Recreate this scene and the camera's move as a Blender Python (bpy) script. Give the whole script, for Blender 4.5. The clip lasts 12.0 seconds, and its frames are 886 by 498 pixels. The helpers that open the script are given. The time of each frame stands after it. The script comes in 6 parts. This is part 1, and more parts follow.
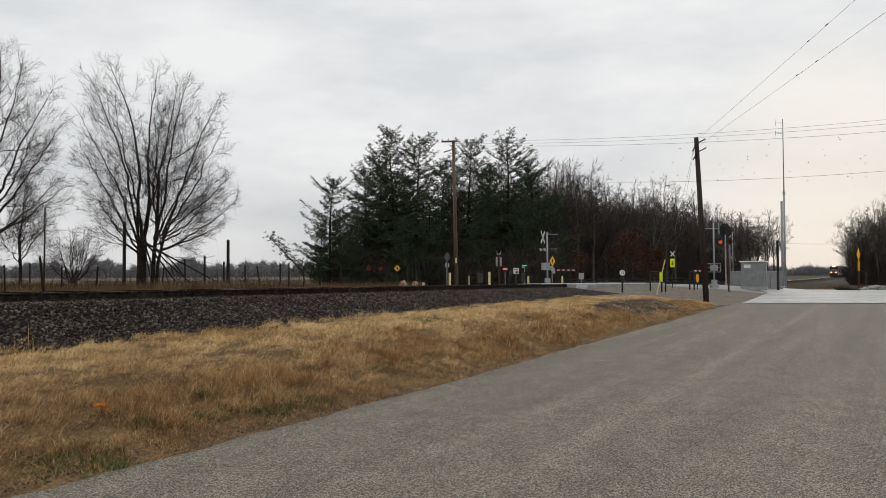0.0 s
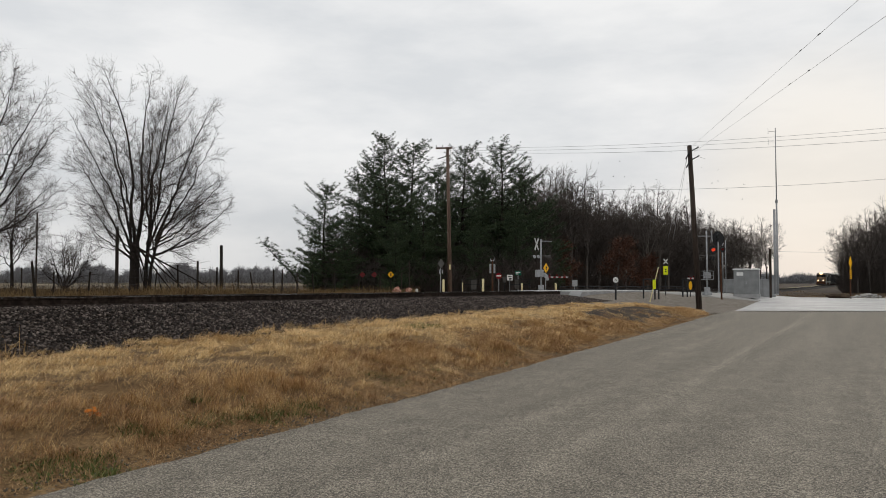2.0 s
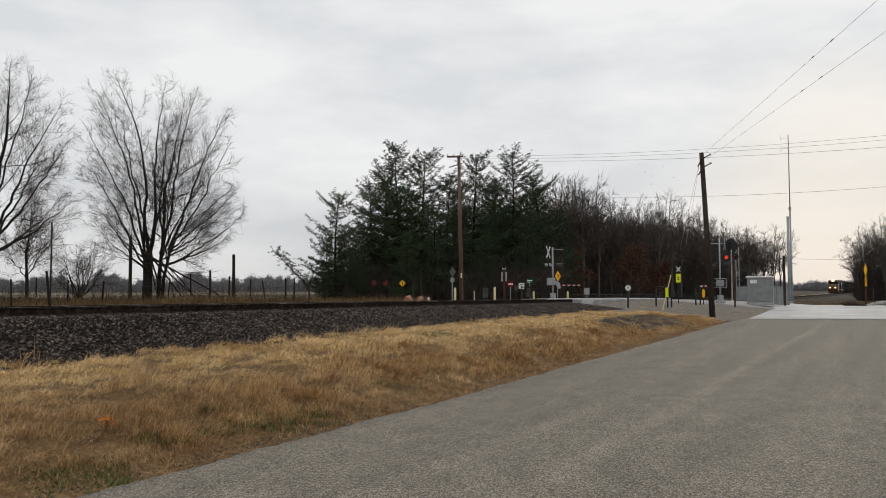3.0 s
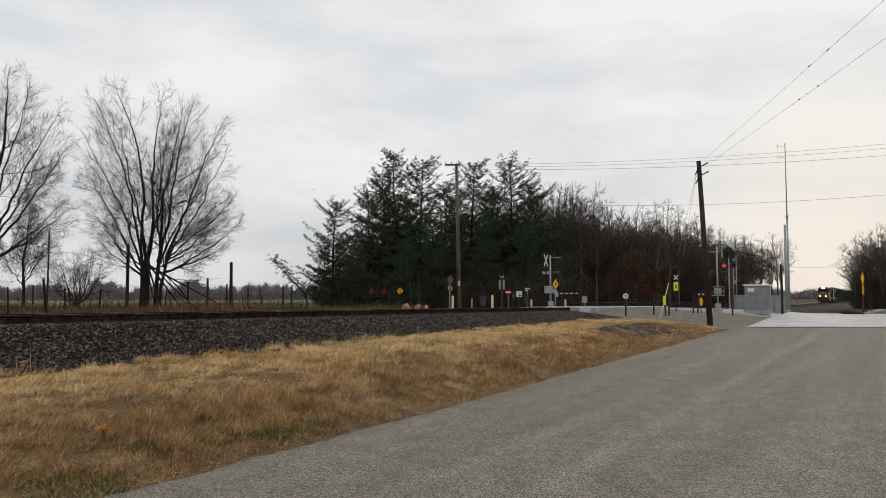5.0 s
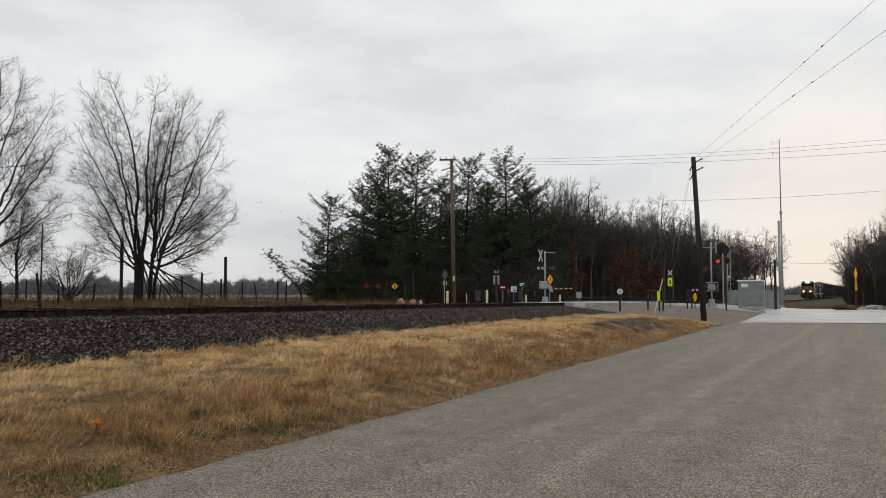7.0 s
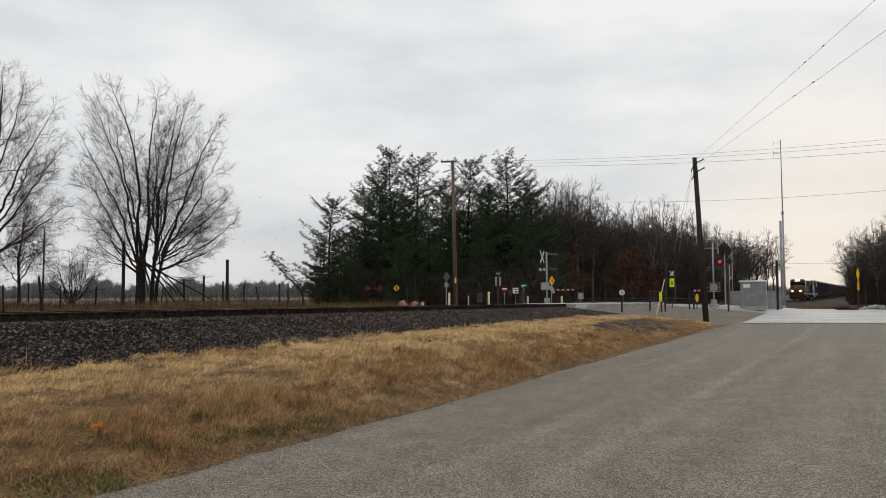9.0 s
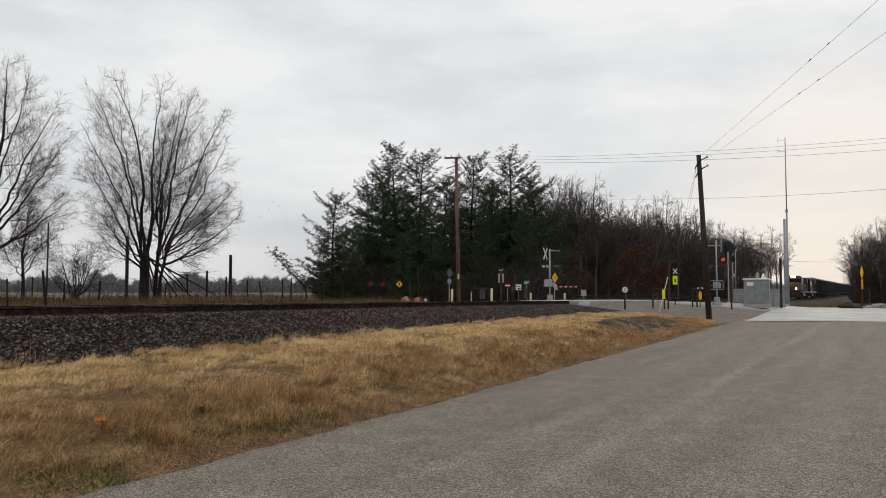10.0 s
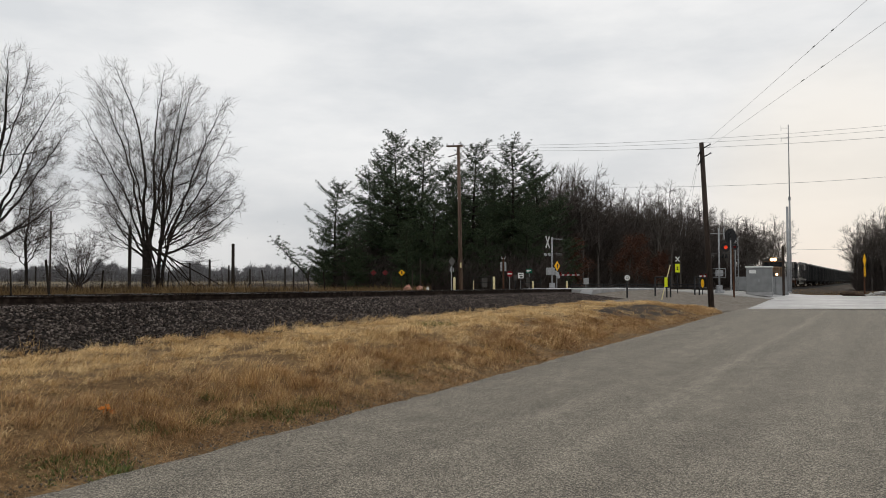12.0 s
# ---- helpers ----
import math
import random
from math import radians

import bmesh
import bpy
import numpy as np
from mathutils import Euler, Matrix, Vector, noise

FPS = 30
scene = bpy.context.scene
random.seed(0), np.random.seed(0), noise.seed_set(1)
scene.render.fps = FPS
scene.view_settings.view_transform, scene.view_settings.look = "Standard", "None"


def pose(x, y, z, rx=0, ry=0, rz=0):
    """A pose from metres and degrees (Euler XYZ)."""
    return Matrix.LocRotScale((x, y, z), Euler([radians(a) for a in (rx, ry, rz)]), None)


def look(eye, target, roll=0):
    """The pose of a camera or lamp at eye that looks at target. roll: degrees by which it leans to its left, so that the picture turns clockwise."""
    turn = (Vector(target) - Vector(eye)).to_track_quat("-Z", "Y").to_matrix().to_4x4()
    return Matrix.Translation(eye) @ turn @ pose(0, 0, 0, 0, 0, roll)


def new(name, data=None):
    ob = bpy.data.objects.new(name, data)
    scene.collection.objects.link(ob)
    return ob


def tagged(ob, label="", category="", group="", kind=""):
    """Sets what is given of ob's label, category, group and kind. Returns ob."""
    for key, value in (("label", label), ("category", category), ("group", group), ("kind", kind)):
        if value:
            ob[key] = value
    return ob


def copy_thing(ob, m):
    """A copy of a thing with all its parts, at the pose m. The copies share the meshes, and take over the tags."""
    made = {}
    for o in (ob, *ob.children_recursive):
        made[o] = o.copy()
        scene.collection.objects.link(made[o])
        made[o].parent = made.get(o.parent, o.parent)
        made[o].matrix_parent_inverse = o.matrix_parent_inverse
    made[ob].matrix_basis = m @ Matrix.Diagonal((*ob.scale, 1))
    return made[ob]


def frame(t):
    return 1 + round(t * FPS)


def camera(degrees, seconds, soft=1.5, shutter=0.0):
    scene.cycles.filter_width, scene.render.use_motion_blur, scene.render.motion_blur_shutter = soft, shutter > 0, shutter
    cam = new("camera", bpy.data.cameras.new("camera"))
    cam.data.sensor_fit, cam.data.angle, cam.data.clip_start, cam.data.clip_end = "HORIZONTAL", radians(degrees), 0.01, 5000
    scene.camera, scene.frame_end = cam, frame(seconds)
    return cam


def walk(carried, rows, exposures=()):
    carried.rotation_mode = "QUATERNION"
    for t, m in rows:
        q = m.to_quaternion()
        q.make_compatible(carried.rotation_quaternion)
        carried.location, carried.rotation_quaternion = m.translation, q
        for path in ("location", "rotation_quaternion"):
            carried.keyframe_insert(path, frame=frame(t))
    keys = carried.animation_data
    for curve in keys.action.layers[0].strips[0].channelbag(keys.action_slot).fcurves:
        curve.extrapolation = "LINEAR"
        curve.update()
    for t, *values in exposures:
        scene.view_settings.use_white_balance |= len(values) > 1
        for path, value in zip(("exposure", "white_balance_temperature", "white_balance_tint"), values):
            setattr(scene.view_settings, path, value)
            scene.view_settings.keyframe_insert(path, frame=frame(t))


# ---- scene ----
cam = camera(60.28, 12.0, soft=0.9)
EYE = (0.0, 0.0, 1.65)
PATH = [
    (0.0, 91.865, 0.169, -0.342), (0.5, 91.907, 0.262, -0.233), (1.0, 92.036, 0.207, -0.506),
    (1.5, 92.196, 0.011, -0.846), (2.0, 92.356, -0.051, -0.819), (2.5, 92.505, 0.035, -0.458),
    (3.0, 92.986, 0.090, 0.051), (3.2, 93.060, 0.085, 0.100), (4.8, 93.550, 0.060, -0.230),
    (5.0, 93.588, 0.047, -0.124), (5.5, 93.362, -0.092, -0.133), (6.0, 93.097, 0.019, -0.206),
    (6.5, 93.067, 0.010, -0.355), (7.0, 93.217, -0.056, -0.523), (7.2, 93.220, -0.020, -0.640),
    (8.8, 93.285, 0.170, -0.490), (9.0, 93.352, 0.198, -0.390), (9.5, 93.297, -0.003, -0.295),
    (10.0, 93.073, -0.109, -0.173), (10.5, 92.820, -0.060, 0.010), (11.0, 92.735, -0.134, -0.008),
    (11.5, 92.517, -0.087, -0.057), (12.0, 92.206, 0.000, 0.000),
]
walk(cam, [(t, pose(*EYE, rx, ry, rz)) for t, rx, ry, rz in PATH])

# ---- sky and light: an overcast winter afternoon, the low sun behind cloud ----
SUN_AZ, SUN_EL = radians(28), radians(6)
SUN_DIR = Vector((math.sin(SUN_AZ) * math.cos(SUN_EL), math.cos(SUN_AZ) * math.cos(SUN_EL), math.sin(SUN_EL)))


def make_world():
    world = bpy.data.worlds.new("overcast")
    scene.world = world
    world.use_nodes = True
    nt = world.node_tree
    n, l = nt.nodes, nt.links
    n.clear()
    out = n.new("ShaderNodeOutputWorld")
    bg = n.new("ShaderNodeBackground")
    sky = n.new("ShaderNodeTexSky")
    sky.sky_type, sky.sun_disc = "NISHITA", False
    sky.sun_elevation, sky.sun_rotation = SUN_EL, SUN_AZ
    dim = n.new("ShaderNodeVectorMath"); dim.operation = "SCALE"; dim.inputs["Scale"].default_value = 0.06
    l.new(sky.outputs[0], dim.inputs[0])
    co = n.new("ShaderNodeTexCoord")
    # clouds lie in flat streaks: squeeze the upright axis
    mp = n.new("ShaderNodeMapping"); mp.inputs["Scale"].default_value = (1.0, 1.0, 3.2)
    mp.inputs["Rotation"].default_value = (0.0, radians(9), 0.0)
    l.new(co.outputs["Generated"], mp.inputs[0])
    nz = n.new("ShaderNodeTexNoise"); nz.inputs["Scale"].default_value = 3.1; nz.inputs["Detail"].default_value = 7
    nz.inputs["Roughness"].default_value = 0.56
    l.new(mp.outputs[0], nz.inputs["Vector"])
    ramp = n.new("ShaderNodeValToRGB")
    ramp.color_ramp.elements[0].position, ramp.color_ramp.elements[0].color = 0.37, (0.722, 0.742, 0.765, 1)
    ramp.color_ramp.elements[1].position, ramp.color_ramp.elements[1].color = 0.61, (0.888, 0.891, 0.894, 1)
    l.new(nz.outputs[0], ramp.inputs[0])
    # thicker grey cloud towards the horizon
    up = n.new("ShaderNodeSeparateXYZ"); l.new(co.outputs["Generated"], up.inputs[0])
    low = n.new("ShaderNodeMapRange"); low.interpolation_type = "SMOOTHSTEP"
    low.inputs["From Min"].default_value, low.inputs["From Max"].default_value = -0.02, 0.2
    low.inputs["To Min"].default_value, low.inputs["To Max"].default_value = 0.80, 1.0
    l.new(up.outputs[2], low.inputs["Value"])
    veil = n.new("ShaderNodeVectorMath"); veil.operation = "SCALE"
    l.new(ramp.outputs[0], veil.inputs[0]); l.new(low.outputs[0], veil.inputs["Scale"])
    # warm glow low round the sun
    dot = n.new("ShaderNodeVectorMath"); dot.operation = "DOT_PRODUCT"; dot.inputs[1].default_value = SUN_DIR
    l.new(co.outputs["Generated"], dot.inputs[0])
    glow = n.new("ShaderNodeMapRange"); glow.interpolation_type = "SMOOTHSTEP"
    glow.inputs["From Min"].default_value, glow.inputs["From Max"].default_value = 0.981, 1.0
    l.new(dot.outputs["Value"], glow.inputs["Value"])
    mixg = n.new("ShaderNodeMix"); mixg.data_type = "RGBA"
    mixg.inputs[7].default_value = (0.90, 0.835, 0.735, 1)
    gs = n.new("ShaderNodeMath"); gs.operation = "MULTIPLY"; gs.inputs[1].default_value = 0.5
    l.new(glow.outputs[0], gs.inputs[0]); l.new(gs.outputs[0], mixg.inputs[0]); l.new(veil.outputs[0], mixg.inputs[6])
    mix = n.new("ShaderNodeMix"); mix.data_type = "RGBA"; mix.inputs[0].default_value = 0.97
    l.new(dim.outputs[0], mix.inputs[6]); l.new(mixg.outputs[2], mix.inputs[7])
    l.new(mix.outputs[2], bg.inputs[0]); bg.inputs[1].default_value = 1.0
    l.new(bg.outputs[0], out.inputs[0])


make_world()
sun = new("sun", bpy.data.lights.new("sun", "SUN"))
sun.data.energy, sun.data.angle, sun.data.color = 0.5, radians(20), (1.0, 0.93, 0.82)
sun.matrix_world = look(SUN_DIR * 100, (0, 0, 0))

# ---- materials ----


def material(name, colors, scale=4.0, rough=0.8, metal=0.0, bump=0.0, bump_scale=None, coarse=0.4, emit=None, power=0.0,
             per="noise", stretch=(1, 1, 1), spec=0.12, bump_dist=0.02, chance=0.62):
    """Colours (dark to light) spread by noise at two scales, or per island or object, with relief."""
    m = bpy.data.materials.new(name)
    m.use_nodes = True
    nt = m.node_tree
    n, l = nt.nodes, nt.links
    b = n["Principled BSDF"]
    b.inputs["Roughness"].default_value, b.inputs["Metallic"].default_value = rough, metal
    b.inputs["Specular IOR Level"].default_value = spec
    co = n.new("ShaderNodeTexCoord")
    mp = n.new("ShaderNodeMapping"); mp.inputs["Scale"].default_value = stretch
    l.new(co.outputs["Object"], mp.inputs[0])
    fine = n.new("ShaderNodeTexNoise"); fine.inputs["Scale"].default_value = scale; fine.inputs["Detail"].default_value = 4
    big = n.new("ShaderNodeTexNoise"); big.inputs["Scale"].default_value = scale * 0.13; big.inputs["Detail"].default_value = 3
    l.new(mp.outputs[0], fine.inputs["Vector"]); l.new(mp.outputs[0], big.inputs["Vector"])
    mixf = n.new("ShaderNodeMix"); mixf.data_type = "FLOAT"; mixf.inputs[0].default_value = coarse
    l.new(fine.outputs[0], mixf.inputs[2]); l.new(big.outputs[0], mixf.inputs[3])
    value = mixf.outputs[0]
    lo, hi = 0.32, 0.68
    if per != "noise":
        rnd = n.new("ShaderNodeNewGeometry").outputs["Random Per Island"] if per == "island" else n.new("ShaderNodeObjectInfo").outputs["Random"]
        mixr = n.new("ShaderNodeMix"); mixr.data_type = "FLOAT"; mixr.inputs[0].default_value = chance
        l.new(value, mixr.inputs[2]); l.new(rnd, mixr.inputs[3])
        value = mixr.outputs[0]
        lo, hi = 0.5 - 0.61 * chance, 0.5 + 0.61 * chance
    ramp = n.new("ShaderNodeValToRGB")
    els = ramp.color_ramp.elements
    for i, c in enumerate(colors):
        at = lo + (hi - lo) * i / max(1, len(colors) - 1)
        e = els[i] if i < 2 else els.new(at)
        e.position, e.color = at, (*c, 1)
    if len(colors) == 1:
        els[1].position, els[1].color = 1.0, (*colors[0], 1)
    for i, c in enumerate(colors):
        at = lo + (hi - lo) * i / max(1, len(colors) - 1)
        els[i].position, els[i].color = at, (*c, 1)
    l.new(value, ramp.inputs[0]); l.new(ramp.outputs[0], b.inputs["Base Color"])
    if bump:
        bn = n.new("ShaderNodeTexNoise"); bn.inputs["Scale"].default_value = bump_scale or scale * 3; bn.inputs["Detail"].default_value = 4
        l.new(mp.outputs[0], bn.inputs["Vector"])
        bu = n.new("ShaderNodeBump"); bu.inputs["Strength"].default_value = bump; bu.inputs["Distance"].default_value = bump_dist
        l.new(bn.outputs[0], bu.inputs["Height"]); l.new(bu.outputs[0], b.inputs["Normal"])
    if emit:
        b.inputs["Emission Color"].default_value, b.inputs["Emission Strength"].default_value = (*emit, 1), power
    return m


def chip_seal(name, dark, mid, light, size):
    """Aggregate road: stones of a few millimetres in binder, with wear tracks along the road and faint patches."""
    m = bpy.data.materials.new(name)
    m.use_nodes = True
    nt = m.node_tree
    n, l = nt.nodes, nt.links
    b = n["Principled BSDF"]; b.inputs["Roughness"].default_value = 0.85; b.inputs["Specular IOR Level"].default_value = 0.2
    co = n.new("ShaderNodeTexCoord")
    vo = n.new("ShaderNodeTexVoronoi"); vo.inputs["Scale"].default_value = 1.0 / size
    l.new(co.outputs["Object"], vo.inputs["Vector"])
    sep = n.new("ShaderNodeSeparateColor"); l.new(vo.outputs["Color"], sep.inputs[0])
    ramp = n.new("ShaderNodeValToRGB"); e = ramp.color_ramp.elements
    e[0].position, e[0].color = 0.05, (*dark, 1)
    e[1].position, e[1].color = 0.95, (*light, 1)
    k = e.new(0.5); k.color = (*mid, 1)
    l.new(sep.outputs[0], ramp.inputs[0])
    turn = n.new("ShaderNodeMapping"); turn.inputs["Rotation"].default_value = (0, 0, radians(30))
    l.new(co.outputs["Object"], turn.inputs[0])
    rot = n.new("ShaderNodeMapping"); rot.inputs["Scale"].default_value = (1.1, 0.045, 1)
    l.new(turn.outputs[0], rot.inputs[0])
    wear = n.new("ShaderNodeTexNoise"); wear.inputs["Scale"].default_value = 1.6; wear.inputs["Detail"].default_value = 3
    l.new(rot.outputs[0], wear.inputs["Vector"])
    patch = n.new("ShaderNodeTexNoise"); patch.inputs["Scale"].default_value = 2.2; patch.inputs["Detail"].default_value = 6
    l.new(co.outputs["Object"], patch.inputs["Vector"])
    add = n.new("ShaderNodeMath"); add.operation = "ADD"; l.new(wear.outputs[0], add.inputs[0]); l.new(patch.outputs[0], add.inputs[1])
    mr = n.new("ShaderNodeMapRange"); mr.inputs["From Min"].default_value, mr.inputs["From Max"].default_value = 0.7, 1.3
    mr.inputs["To Min"].default_value, mr.inputs["To Max"].default_value = 0.80, 1.20
    l.new(add.outputs[0], mr.inputs["Value"])
    xyz = n.new("ShaderNodeSeparateXYZ"); l.new(turn.outputs[0], xyz.inputs[0])
    off = n.new("ShaderNodeMath"); off.operation = "ADD"; off.inputs[1].default_value = 2.52; l.new(xyz.outputs[0], off.inputs[0])
    near = n.new("ShaderNodeMath"); near.operation = "ABSOLUTE"; l.new(off.outputs[0], near.inputs[0])
    seam = n.new("ShaderNodeMapRange"); seam.interpolation_type = "SMOOTHSTEP"
    seam.inputs["From Min"].default_value, seam.inputs["From Max"].default_value = 0.0, 0.22
    seam.inputs["To Min"].default_value, seam.inputs["To Max"].default_value = 1.16, 1.0
    l.new(near.outputs[0], seam.inputs["Value"])
    both = n.new("ShaderNodeMath"); both.operation = "MULTIPLY"; l.new(mr.outputs[0], both.inputs[0]); l.new(seam.outputs[0], both.inputs[1])
    sc = n.new("ShaderNodeVectorMath"); sc.operation = "SCALE"; l.new(ramp.outputs[0], sc.inputs[0]); l.new(both.outputs[0], sc.inputs["Scale"])
    l.new(sc.outputs[0], b.inputs["Base Color"])
    bu = n.new("ShaderNodeBump"); bu.inputs["Strength"].default_value = 0.9; bu.inputs["Distance"].default_value = size * 0.5
    l.new(vo.outputs["Distance"], bu.inputs["Height"]); bu.invert = True
    l.new(bu.outputs[0], b.inputs["Normal"])
    return m


